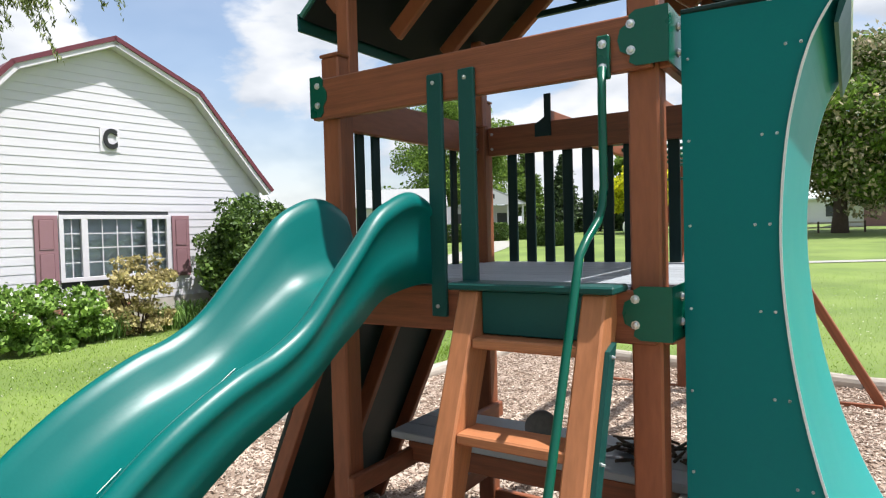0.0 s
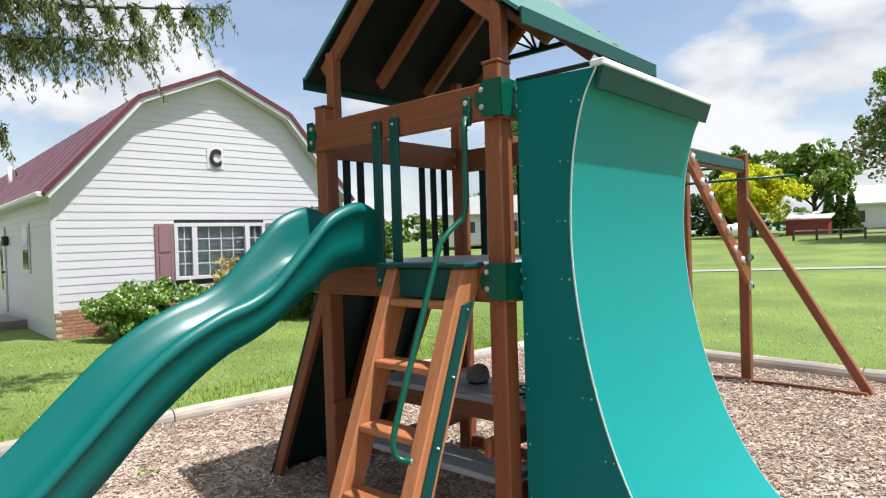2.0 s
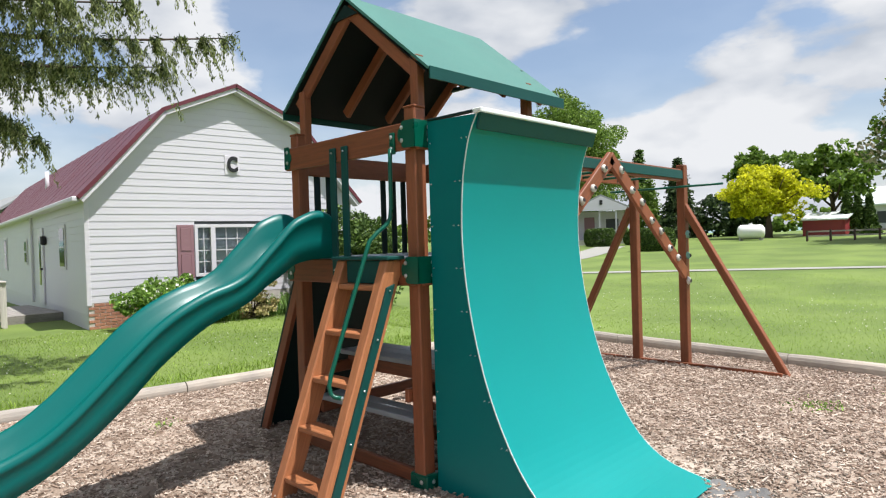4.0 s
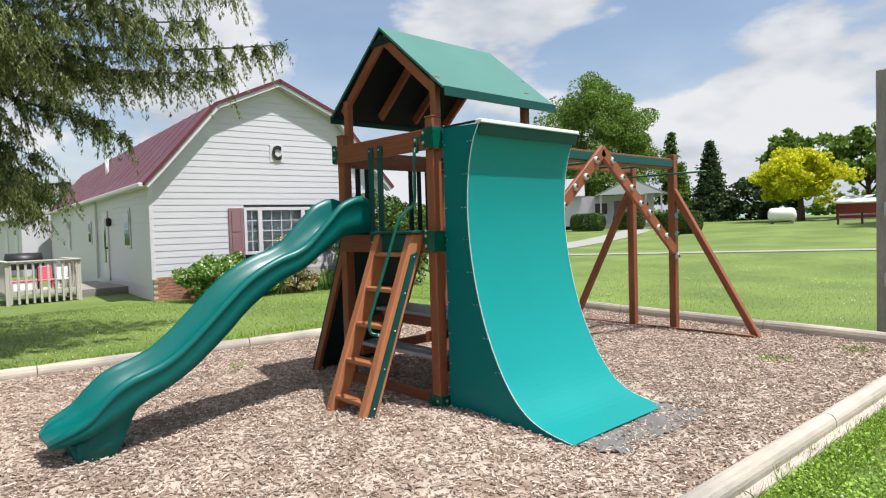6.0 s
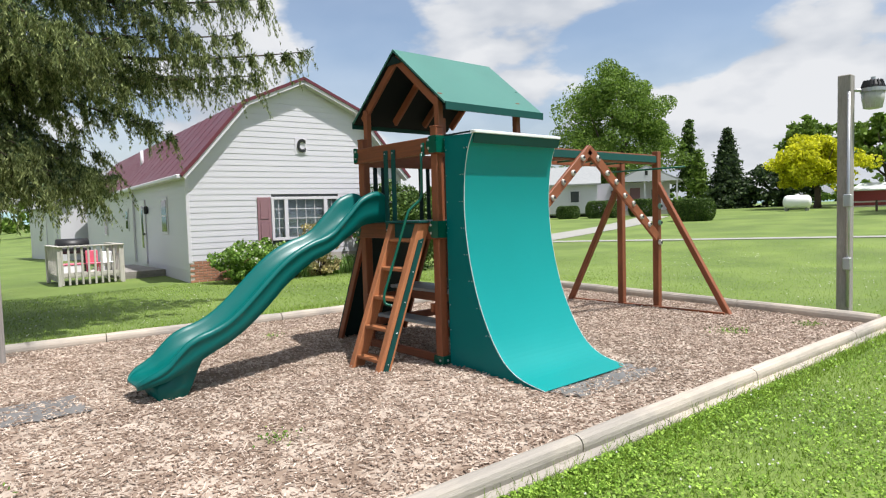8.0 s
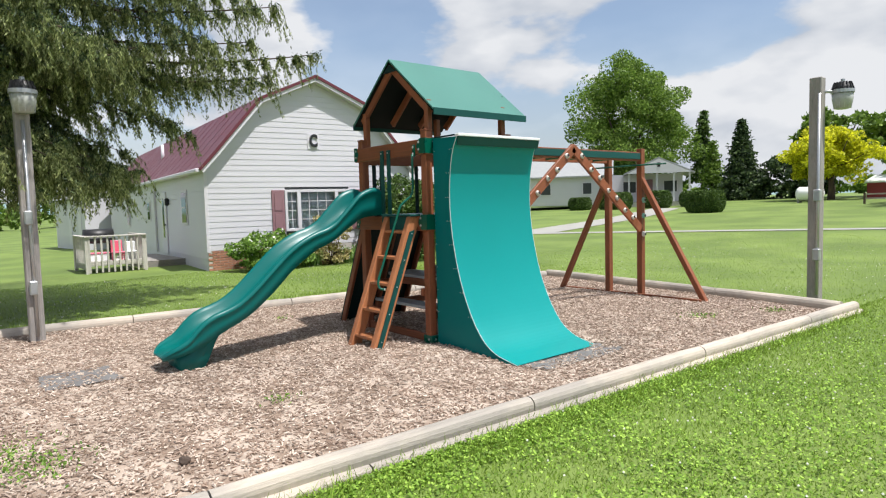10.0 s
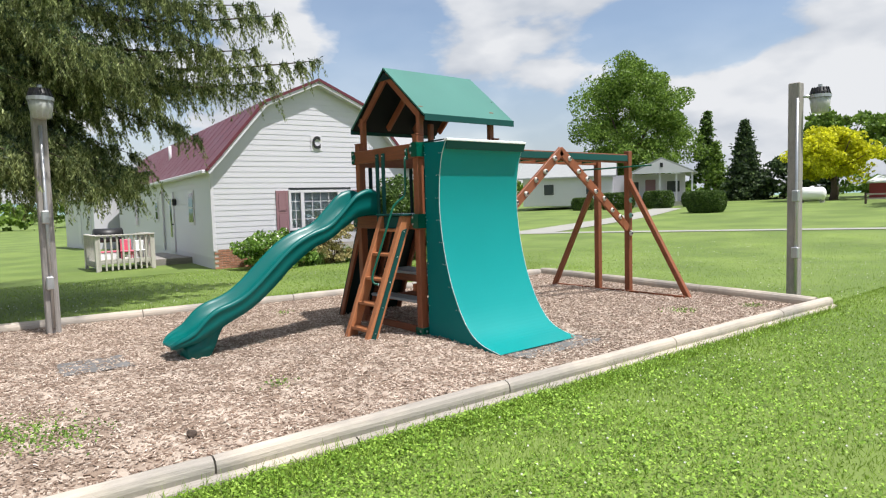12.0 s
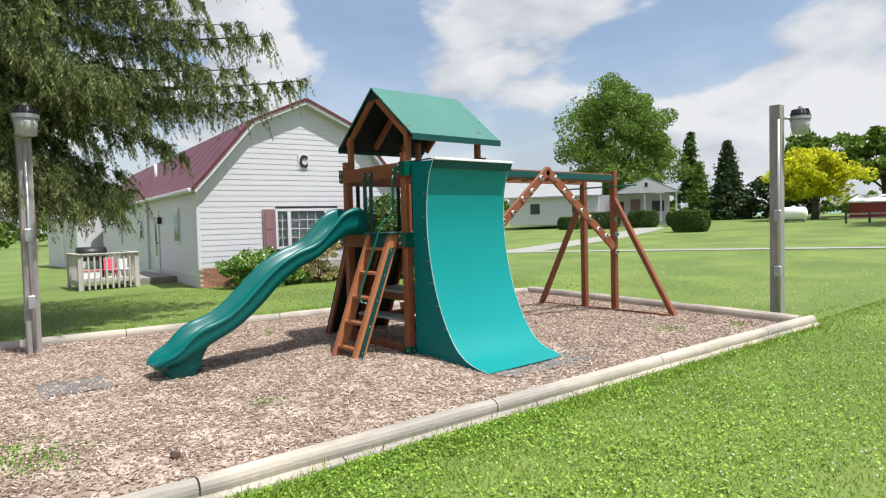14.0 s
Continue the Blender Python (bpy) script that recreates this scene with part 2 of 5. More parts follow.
def box(lo, hi, bevel=0.0, bm=None, seg=1):
    bm = bm or bmesh.new()
    lo, hi = Vector(lo), Vector(hi)
    r = bmesh.ops.create_cube(bm, size=1.0, matrix=Matrix.Translation((lo + hi) / 2) @ Matrix.Diagonal((*(hi - lo), 1)))
    if bevel:
        es = list({e for v in r["verts"] for e in v.link_edges})
        bmesh.ops.bevel(bm, geom=es, offset=bevel, segments=seg, affect="EDGES")
    return bm


def beam(a, b, w, h, bevel=0.006, up=(0, 0, 1), bm=None):
    """A bar from a to b, w across and h along up."""
    bm = bm or bmesh.new()
    a, b = Vector(a), Vector(b)
    d = (b - a).normalized()
    side = d.cross(Vector(up)).normalized()
    upv = side.cross(d)
    m = Matrix((side, upv, d)).transposed().to_4x4()
    r = bmesh.ops.create_cube(bm, size=1.0, matrix=Matrix.Translation((a + b) / 2) @ m @ Matrix.Diagonal((w, h, (b - a).length, 1)))
    if bevel:
        es = list({e for v in r["verts"] for e in v.link_edges})
        bmesh.ops.bevel(bm, geom=es, offset=bevel, segments=1, affect="EDGES")
    return bm


def tube(points, radii, sides=8, bm=None, caps=True):
    """A round bar along points."""
    bm = bm or bmesh.new()
    pts = [Vector(p) for p in points]
    if isinstance(radii, (int, float)):
        radii = [radii] * len(pts)
    rings, ref = [], None
    for i, p in enumerate(pts):
        d = (pts[min(i + 1, len(pts) - 1)] - pts[max(i - 1, 0)]).normalized()
        ref = d.orthogonal().normalized() if ref is None else (ref - d * ref.dot(d)).normalized()
        o = d.cross(ref)
        rings.append([bm.verts.new(p + (ref * math.cos(k * math.tau / sides) + o * math.sin(k * math.tau / sides)) * radii[i]) for k in range(sides)])
    for a, b in zip(rings, rings[1:]):
        for k in range(sides):
            bm.faces.new((a[k], a[(k + 1) % sides], b[(k + 1) % sides], b[k]))
    if caps:
        bm.faces.new(rings[0][::-1])
        bm.faces.new(rings[-1])
    return bm


def prism(outline, axis, lo, hi, bm=None):
    """Extrudes a 2D outline along an axis ('x': outline is y, z; 'y': x, z; 'z': x, y)."""
    bm = bm or bmesh.new()
    put = {"x": lambda u, v, w: (w, u, v), "y": lambda u, v, w: (u, w, v), "z": lambda u, v, w: (u, v, w)}[axis]
    a = [bm.verts.new(put(u, v, lo)) for u, v in outline]
    b = [bm.verts.new(put(u, v, hi)) for u, v in outline]
    n = len(a)
    for i in range(n):
        bm.faces.new((a[i], a[(i + 1) % n], b[(i + 1) % n], b[i]))
    bm.faces.new(a[::-1])
    bm.faces.new(b)
    bmesh.ops.recalc_face_normals(bm, faces=bm.faces)
    return bm


def smooth_curve(table, n):
    """Catmull-Rom through (s, v) pairs, n samples."""
    out, k = [], len(table)
    for i in range(n):
        u = i / (n - 1) * (k - 1)
        j = min(int(u), k - 2)
        f = u - j
        p = [table[max(0, min(k - 1, j + q))] for q in (-1, 0, 1, 2)]
        out.append(tuple(0.5 * (2 * p[1][c] + (p[2][c] - p[0][c]) * f + (2 * p[0][c] - 5 * p[1][c] + 4 * p[2][c] - p[3][c]) * f * f + (3 * p[1][c] - p[0][c] - 3 * p[2][c] + p[3][c]) * f ** 3) for c in range(len(p[0]))))
    return out


def bolt_at(parent, p, n, r=0.011):
    """A domed bolt head with its washer at p, facing n."""
    p, n = Vector(p), Vector(n).normalized()
    bm = tube([p, p + n * 0.003, p + n * 0.0031, p + n * 0.008, p + n * 0.011], [r * 1.35, r * 1.35, r, r * 0.9, r * 0.4], 8)
    return part("bolt", bm, "bolt", parent, uv=False, smooth=False)


def mesh_object(name, verts, faces, material, smooth=False):
    me = bpy.data.meshes.new(name)
    me.from_pydata(verts, [], faces)
    me.materials.append(M[material])
    if smooth:
        me.polygons.foreach_set("use_smooth", [True] * len(me.polygons))
    me.update()
    return new(name, me)


def ground_z(x, y):
    """The lawn: level round the playground, rising gently beyond it, falling away past the barn."""
    z = 0.0
    if y > 12:
        z += 0.026 * (min(y, 62) - 12) * min(1.0, (y - 12) / 6)
    if x < -16:
        z -= 0.021 * (min(-x, 70) - 16) * max(0.0, min(1.0, (22 - y) / 14))
    return z


# ---- the ground ----
BED = ((-5.12, -9.0), (2.09, -9.0), (2.56, 5.24), (-3.42, 5.98))     # inner corners of the mulch bed


def bed_point(u, v):
    """From the unit square to the slightly skewed bed."""
    a, b, c, d = BED
    return tuple((a[k] * (1 - u) + b[k] * u) * (1 - v) + (d[k] * (1 - u) + c[k] * u) * v for k in (0, 1))


def in_bed(x, y, rim=0.1):
    """True inside the bed and its border."""
    return (x > -4.07 + 0.1133 * y - rim) & (x < 2.387 + 0.033 * y + rim) & (y < 5.555 - 0.1237 * x + rim)


def mulch_z(x, y):
    """Raked into a low mound by the ladder, scuffed hollow at the ramp's foot."""
    z = 0.012 + 0.014 * noise.noise(Vector((x * 1.3, y * 1.3, 0))) + 0.008 * noise.noise(Vector((x * 6, y * 6, 3)))
    z += 0.035 * math.exp(-((x + 0.1) ** 2 + (y + 0.75) ** 2) / 0.35)
    return z - 0.05 * math.exp(-((x - 1.35) ** 2 / 0.16 + (y - 0.7) ** 2 / 0.9))


def build_ground():
    def axis(lo, hi, near_lo, near_hi, fine, coarse):
        out, v = [], lo
        while v < hi:
            out.append(v)
            v += fine if near_lo <= v < near_hi else coarse
        return out + [hi]
    xs = [-900, -300, -150] + axis(-90, 60, -24, 12, 1.0, 5.0) + [150, 400, 900]
    ys = [-900, -300, -100] + axis(-40, 110, -14, 30, 1.0, 4.0) + [200, 500, 1500]
    verts = [(x, y, ground_z(x, y) - (0.12 if -3.2 < x < 1.6 and -8.5 < y < 4.6 else 0)) for y in ys for x in xs]
    w = len(xs)
    faces = [(j * w + i, j * w + i + 1, (j + 1) * w + i + 1, (j + 1) * w + i) for j in range(len(ys) - 1) for i in range(w - 1)]
    g = mesh_object("ground", verts, faces, "lawn", True)
    tagged(g, "mown green lawn with white clover, rising gently to the far houses", "lawn", kind="structure")


build_ground()


def build_mulch():
    nx, ny = 70, 140
    verts = []
    for j in range(ny + 1):
        for i in range(nx + 1):
            x, y = bed_point(-0.012 + 1.024 * i / nx, 1.006 * j / ny)
            verts.append((x, y, mulch_z(x, y)))
    w = nx + 1
    faces = [(j * w + i, j * w + i + 1, (j + 1) * w + i + 1, (j + 1) * w + i) for j in range(ny) for i in range(nx)]
    tagged(mesh_object("mulch_bed", verts, faces, "mulch", True), "flat playground bed of weathered wood mulch", "mulch bed", kind="structure")
    # loose chips, each a small splinter with its own tilt
    rng = np.random.default_rng(4)
    n = 118000
    cx, cy = bed_point(rng.uniform(0, 1, n), 1 - rng.uniform(0, 1, n) ** 1.12)
    cz = np.array([mulch_z(a, b) for a, b in zip(cx, cy)])
    ln = rng.uniform(0.006, 0.021, n) * rng.choice([1, 1, 1, 1.7], n)
    wd = rng.uniform(0.0028, 0.0072, n)
    th = rng.uniform(0.002, 0.005, n)
    yaw = rng.uniform(0, math.tau, n)
    pit = rng.normal(0, 0.22, n)
    rol = rng.normal(0, 0.4, n)
    base = np.array([[-1, -1, -1], [1, -0.7, -1], [1, 0.8, -1], [-1, 1, -1], [-0.9, -1, 1], [1, -0.6, 1], [0.9, 0.8, 1], [-1, 0.9, 1]], float)
    p = base[None] * np.stack([ln, wd, th], 1)[:, None]
    cr, sr = np.cos(rol)[:, None], np.sin(rol)[:, None]
    p = np.stack([p[..., 0], p[..., 1] * cr - p[..., 2] * sr, p[..., 1] * sr + p[..., 2] * cr], -1)
    cp, sp = np.cos(pit)[:, None], np.sin(pit)[:, None]
    p = np.stack([p[..., 0] * cp - p[..., 2] * sp, p[..., 1], p[..., 0] * sp + p[..., 2] * cp], -1)
    ca, sa = np.cos(yaw)[:, None], np.sin(yaw)[:, None]
    p = np.stack([p[..., 0] * ca - p[..., 1] * sa + cx[:, None], p[..., 0] * sa + p[..., 1] * ca + cy[:, None], p[..., 2] + (cz + 0.006 + rng.uniform(-0.004, 0.012, n))[:, None]], -1)
    quads = np.array([[4, 5, 6, 7], [0, 1, 5, 4], [1, 2, 6, 5], [2, 3, 7, 6], [3, 0, 4, 7]])
    f = (quads[None] + 8 * np.arange(n)[:, None, None]).reshape(-1, 4)
    tagged(mesh_object("wood_chips", p.reshape(-1, 3).tolist(), f.tolist(), "chips"), "loose weathered wood chips covering the playground bed", "wood chips", kind="stuff")


build_mulch()


def log_timber(a, b, w=0.16, h=0.13, z=0.0, lip=0.0):
    """A landscape timber: two flat sides, rounded top, cracked ends."""
    a, b = Vector((*a, z)), Vector((*b, z))
    d = (b - a).normalized()
    s = Vector((d.y, -d.x, 0))
    prof = [(-0.42, 0), (-0.5, 0.3), (-0.48, 0.55), (-0.38, 0.8), (-0.2, 0.95), (0.0, 1.0), (0.2, 0.95), (0.38, 0.8), (0.48, 0.55), (0.5, 0.3), (0.42, 0)]
    bm = bmesh.new()
    rings = []
    n = max(2, int((b - a).length / 0.25))
    for i in range(n + 1):
        p = a.lerp(b, i / n)
        wob = 0.006 * noise.noise(p * 1.7)
        k = 0.95 if i in (0, n) else 1.0
        rings.append([bm.verts.new(p + s * (u * w * k + wob) + Vector((0, 0, -0.03 if v == 0 else v * h * k + wob))) for u, v in prof])
    for r0, r1 in zip(rings, rings[1:]):
        for k in range(len(prof) - 1):
            bm.faces.new((r0[k], r0[k + 1], r1[k + 1], r1[k]))
    bm.faces.new(rings[0][::-1])
    bm.faces.new(rings[-1])
    bmesh.ops.recalc_face_normals(bm, faces=bm.faces)
    ob = part("border_timber", bm, "timber", smooth=False, axis=tuple(d))
    return tagged(ob, "weathered rounded landscape timber edging the mulch bed", "timber", "border timbers")


def run_timbers(a, b, length=2.43, start=0.0, **kw):
    a, b = Vector(a), Vector(b)
    total, d = (b - a).length, (b - a).normalized()
    s = -start
    while s < total:
        p, q = max(s, 0.0), min(s + length - 0.012, total)
        if q - p > 0.1:
            log_timber(tuple(a + d * p), tuple(a + d * q), **kw)
        s += length


run_timbers((2.155, -9.0), (2.632, 5.42), start=1.66, w=0.135, h=0.105, z=0.05)
run_timbers((2.2, -9.0), (2.677, 5.45), start=0.7, w=0.14, h=0.05)
run_timbers((2.5, 5.32), (-3.5, 6.07), start=0.5, h=0.15)
run_timbers((-5.21, -9.0), (-3.51, 5.98), start=0.4)


# ---- the playset tower ----
P = 0.10
X0, X1, Y0, Y1 = -1.475, -0.025, 0.025, 1.42        # outer faces of the posts
DECK, RAIL0, RAIL1 = 1.53, 2.225, 2.40


def build_tower():
    tw = thing("playset_tower", (-0.75, 0.7, 0), "brown wooden playset tower with green gable roof and green brackets", "playset")
    for x in (X0, X1 - P):
        for y in (Y0, Y1 - P):
            post = part("post", box((x, y, -0.02), (x + P, y + P, 2.50), 0.008), "wood", tw)
            part("post_cap", box((x - 0.004, y - 0.004, 2.50), (x + P + 0.004, y + P + 0.004, 2.515), 0.004), "wood", post)
    t = 0.038
    for z0, z1 in ((RAIL0, RAIL1), (1.345, 1.52)):
        part("front_rail", box((X0 - 0.02, Y0 - t, z0), (X1 - 0.01, Y0, z1), 0.006), "wood", tw)
        part("side_rail", box((X1, Y0 + 0.002, z0), (X1 + t, Y1 - 0.002, z1), 0.006), "wood", tw)
    part("back_rail", box((X0 - 0.02, Y1, 1.345), (X1 + 0.02, Y1 + t, 1.52), 0.006), "wood", tw)
    part("side_rail", box((X0 - t, Y0 + 0.002, 1.345), (X0, Y1 - 0.002, 1.52), 0.006), "wood", tw)
    # upper rails let in between the posts, ahead of the slats
    br = part("back_rail", box((X0 + P + 0.002, Y1 - 0.062, 2.175), (X1 - P - 0.002, Y1 - 0.022, 2.345), 0.006), "wood", tw)
    sr = part("side_rail", box((X0 + 0.022, Y0 + P + 0.002, 2.19), (X0 + 0.062, Y1 - P - 0.002, 2.36), 0.006), "wood", tw)
    for z in (2.215, 2.305):
        bolt_at(br, (X0 + P + 0.03, Y1 - 0.062, z), (0, -1, 0), 0.007)
        bolt_at(sr, (X0 + 0.062, Y1 - P - 0.03, z), (1, 0, 0), 0.007)
    # ground skids between the post feet
    part("ground_skid", box((X0 + P, Y0 + 0.03, 0.03), (X1 - P, Y0 + 0.07, 0.12), 0.006), "wood", tw)
    part("ground_skid", box((X0 + P, Y1 - 0.07, 0.03), (X1 - P, Y1 - 0.03, 0.12), 0.006), "wood", tw)
    part("ground_skid", box((X1 - 0.07, Y0 + P, 0.03), (X1 - 0.03, Y1 - P, 0.12), 0.006), "wood", tw)
    # brackets: a folded plate round each front corner, with a scalloped ear on the rail
    for z0, z1 in ((2.235, 2.41), (1.36, 1.535)):
        for xs, sgn in ((X1 + t + 0.004, -1), (X0 - 0.025, 1)):
            b = bracket(tw, xs, sgn, z0, z1, Y0 - t - 0.006, 0.2 if sgn < 0 else 0.1)
            for zb in (z0 + 0.05, z1 - 0.042):
                bolt_at(b, (xs + sgn * 0.115 if sgn < 0 else xs + 0.045, Y0 - t - 0.007, zb), (0, -1, 0))
                if sgn < 0:
                    bolt_at(b, (xs + 0.001, Y0 + 0.085, zb), (1, 0, 0))
    fb = part("foot_bracket", box((X1 - P - 0.03, Y0 - 0.012, 0.02), (X1 + 0.03, Y0 + P + 0.03, 0.115), 0.008), "greensteel", tw)
    bolt_at(fb, (X1 - 0.02, Y0 - 0.012, 0.07), (0, -1, 0))
    bolt_at(fb, (X1 + 0.03, Y0 + 0.05, 0.07), (1, 0, 0))
    # deck boards
    n = 10
    for i in range(n):
        y = Y0 + 0.0 + (Y1 - Y0) * i / n
        xa = X0 + P + 0.004 if i in (0, n - 1) else X0 - 0.02
        xb = X1 - P - 0.004 if i in (0, n - 1) else X1 + 0.02
        part("deck_board", box((xa, y + 0.003, DECK - 0.028), (xb, y + (Y1 - Y0) / n - 0.003, DECK), 0.004), "deck", tw)
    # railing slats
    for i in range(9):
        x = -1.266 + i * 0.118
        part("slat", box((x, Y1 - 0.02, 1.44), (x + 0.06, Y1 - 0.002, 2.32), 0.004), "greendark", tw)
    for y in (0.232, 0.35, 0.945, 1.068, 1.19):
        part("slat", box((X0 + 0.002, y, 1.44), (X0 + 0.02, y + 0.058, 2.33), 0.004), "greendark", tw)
    for x in (-0.876, -0.736):
        s = part("front_slat", box((x, Y0 - t - 0.022, 1.40), (x + 0.068, Y0 - t - 0.003, 2.325), 0.004), "greenpoly", tw)
        bolt_at(s, (x + 0.031, Y0 - t - 0.022, 2.29), (0, -1, 0), 0.006)
        bolt_at(s, (x + 0.031, Y0 - t - 0.022, 1.44), (0, -1, 0), 0.006)
    part("deck_front_strip", box((-0.73, Y0 - t - 0.022, 1.37), (-0.22, Y0 - t - 0.002, 1.50), 0.004), "greenpoly", tw)
    # roof posts and roof
    RX, RZ, EZ, HW, RY0, RY1 = -0.795, 3.45, 2.745, 0.86, 0.085, 1.605
    for x in (X0 + 0.035, X1 - P - 0.005):
        for y in (Y0 + P - 0.03, Y1 - P - 0.03):
            part("roof_post", box((x, y, 2.35), (x + 0.07, y + 0.07, 2.86), 0.006), "wood", tw)
    dz = RZ - EZ
    nrm = Vector((dz, 0, HW)).normalized()
    for sgn in (1, -1):
        nv = Vector((nrm.x * sgn, 0, nrm.z))
        a = Vector((RX, 0, RZ))
        e = Vector((RX + sgn * HW, 0, EZ))
        out = [(a.x, a.z), (e.x, e.z), (e.x - nv.x * 0.018, e.z - nv.z * 0.018), (a.x, a.z - 0.026)]
        sheet = part("roof_sheet", prism(out, "y", RY0, RY1), "roofgreen", tw, "green ribbed roof sheet", axis=(0, 1, 0))
        # added sheet, coloured as the deep shade beneath the roof
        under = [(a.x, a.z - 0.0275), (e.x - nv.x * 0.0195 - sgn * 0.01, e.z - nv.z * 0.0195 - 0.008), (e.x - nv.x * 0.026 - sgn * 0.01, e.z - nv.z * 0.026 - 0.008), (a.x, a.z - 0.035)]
        part("roof_lining", prism(under, "y", RY0 + 0.004, RY1 - 0.004), "roofshade", sheet, axis=(0, 1, 0))
        part("fascia", box((min(e.x, e.x + sgn * 0.012), RY0, e.z - 0.075), (max(e.x, e.x + sgn * 0.012), RY1, e.z + 0.004)), "greenpoly", sheet)
        # rafters below the sheet, three across the depth
        for k in range(4):
            y = RY0 + 0.03 + k * (RY1 - RY0 - 0.06 - 0.04) / 3
            p = a - Vector((nv.x * 0.022, 0, nv.z * 0.022)) - Vector((0, 0, 0.078))
            q = e - Vector((nv.x * 0.02, 0, nv.z * 0.02)) - Vector((sgn * 0.11, 0, -0.07)) - Vector((nv.x * 0.062, 0, nv.z * 0.062))
            part("rafter", beam((p.x, y + 0.02, p.z), (q.x, y + 0.02, q.z), 0.04, 0.085, 0.005, up=tuple(nv)), "wood", tw, axis=tuple(q - p))
    # sunburst panels in the gables
    for y in (RY0 + 0.005, RY1 - 0.02):
        g = part("gable_plate", prism([(RX - 0.14, RZ - 0.165), (RX, RZ - 0.07), (RX + 0.14, RZ - 0.165)], "y", y, y + 0.015), "greendark", tw)
    sb = part("sunburst_bar", beam((RX - 0.5, RY1 - 0.05, 3.03), (RX + 0.5, RY1 - 0.05, 3.03), 0.03, 0.035, 0.003), "greendark", tw)
    for k in range(7):
        a = math.radians(24 + k * 22)
        r = 0.14 + 0.15 * math.sin(a)
        part("sunburst_ray", beam((RX + 0.04 * math.cos(a), RY1 - 0.05, 3.045), (RX + r * math.cos(a), RY1 - 0.05, 3.045 + r * math.sin(a)), 0.012, 0.016, 0), "greendark", sb)
    # grab bar beside the ladder
    bar = [(-0.185, -0.045, 2.24), (-0.185, -0.05, 2.13), (-0.182, -0.055, 1.86), (-0.188, -0.06, 1.79), (-0.192, -0.09, 1.745), (-0.2, -0.17, 1.69), (-0.205, -0.225, 1.64), (-0.205, -0.26, 1.56), (-0.21, -0.55, 0.84), (-0.21, -0.565, 0.78), (-0.2, -0.562, 0.735), (-0.18, -0.55, 0.715), (-0.142, -0.525, 0.71)]
    rail = part("grab_bar", tube(bar, 0.014, 10), "greensteel", tw, smooth=True)
    bolt_at(rail, (-0.143, -0.525, 0.71), (1, 0, 0))
    part("mount_plate", box((-0.206, -0.036, 2.205), (-0.164, -0.013, 2.345), 0.004), "greensteel", rail)
    for z in (2.24, 2.315):
        bolt_at(rail, (-0.185, -0.036, z), (0, -1, 0))
    return tw


def bracket(tw, xs, sgn, z0, z1, y, depth):
    """Corner plate: one leg on the front rail with a scalloped end, one leg along the side."""
    h = z1 - z0
    ear = [(0, 0), (0.10, 0), (0.122, 0.08), (0.118, 0.2), (0.15, 0.3), (0.158, 0.5), (0.15, 0.7), (0.118, 0.8), (0.122, 0.92), (0.10, 1.0), (0, 1.0)] if sgn < 0 else [(0, 0), (0.06, 0), (0.075, 0.1), (0.072, 0.25), (0.092, 0.38), (0.096, 0.5), (0.092, 0.62), (0.072, 0.75), (0.075, 0.9), (0.06, 1.0), (0, 1.0)]
    out = [(xs + sgn * u, z0 + v * h) for u, v in ear]
    bm = prism(out, "y", y, y + 0.006)
    xa, xb = sorted((xs, xs - sgn * -0.006))
    box((xa, y + 0.001, z0), (xb, y + depth, z1), 0.0, bm)
    return part("corner_bracket", bm, "greensteel", tw, "glossy green steel corner bracket")


tower = build_tower()


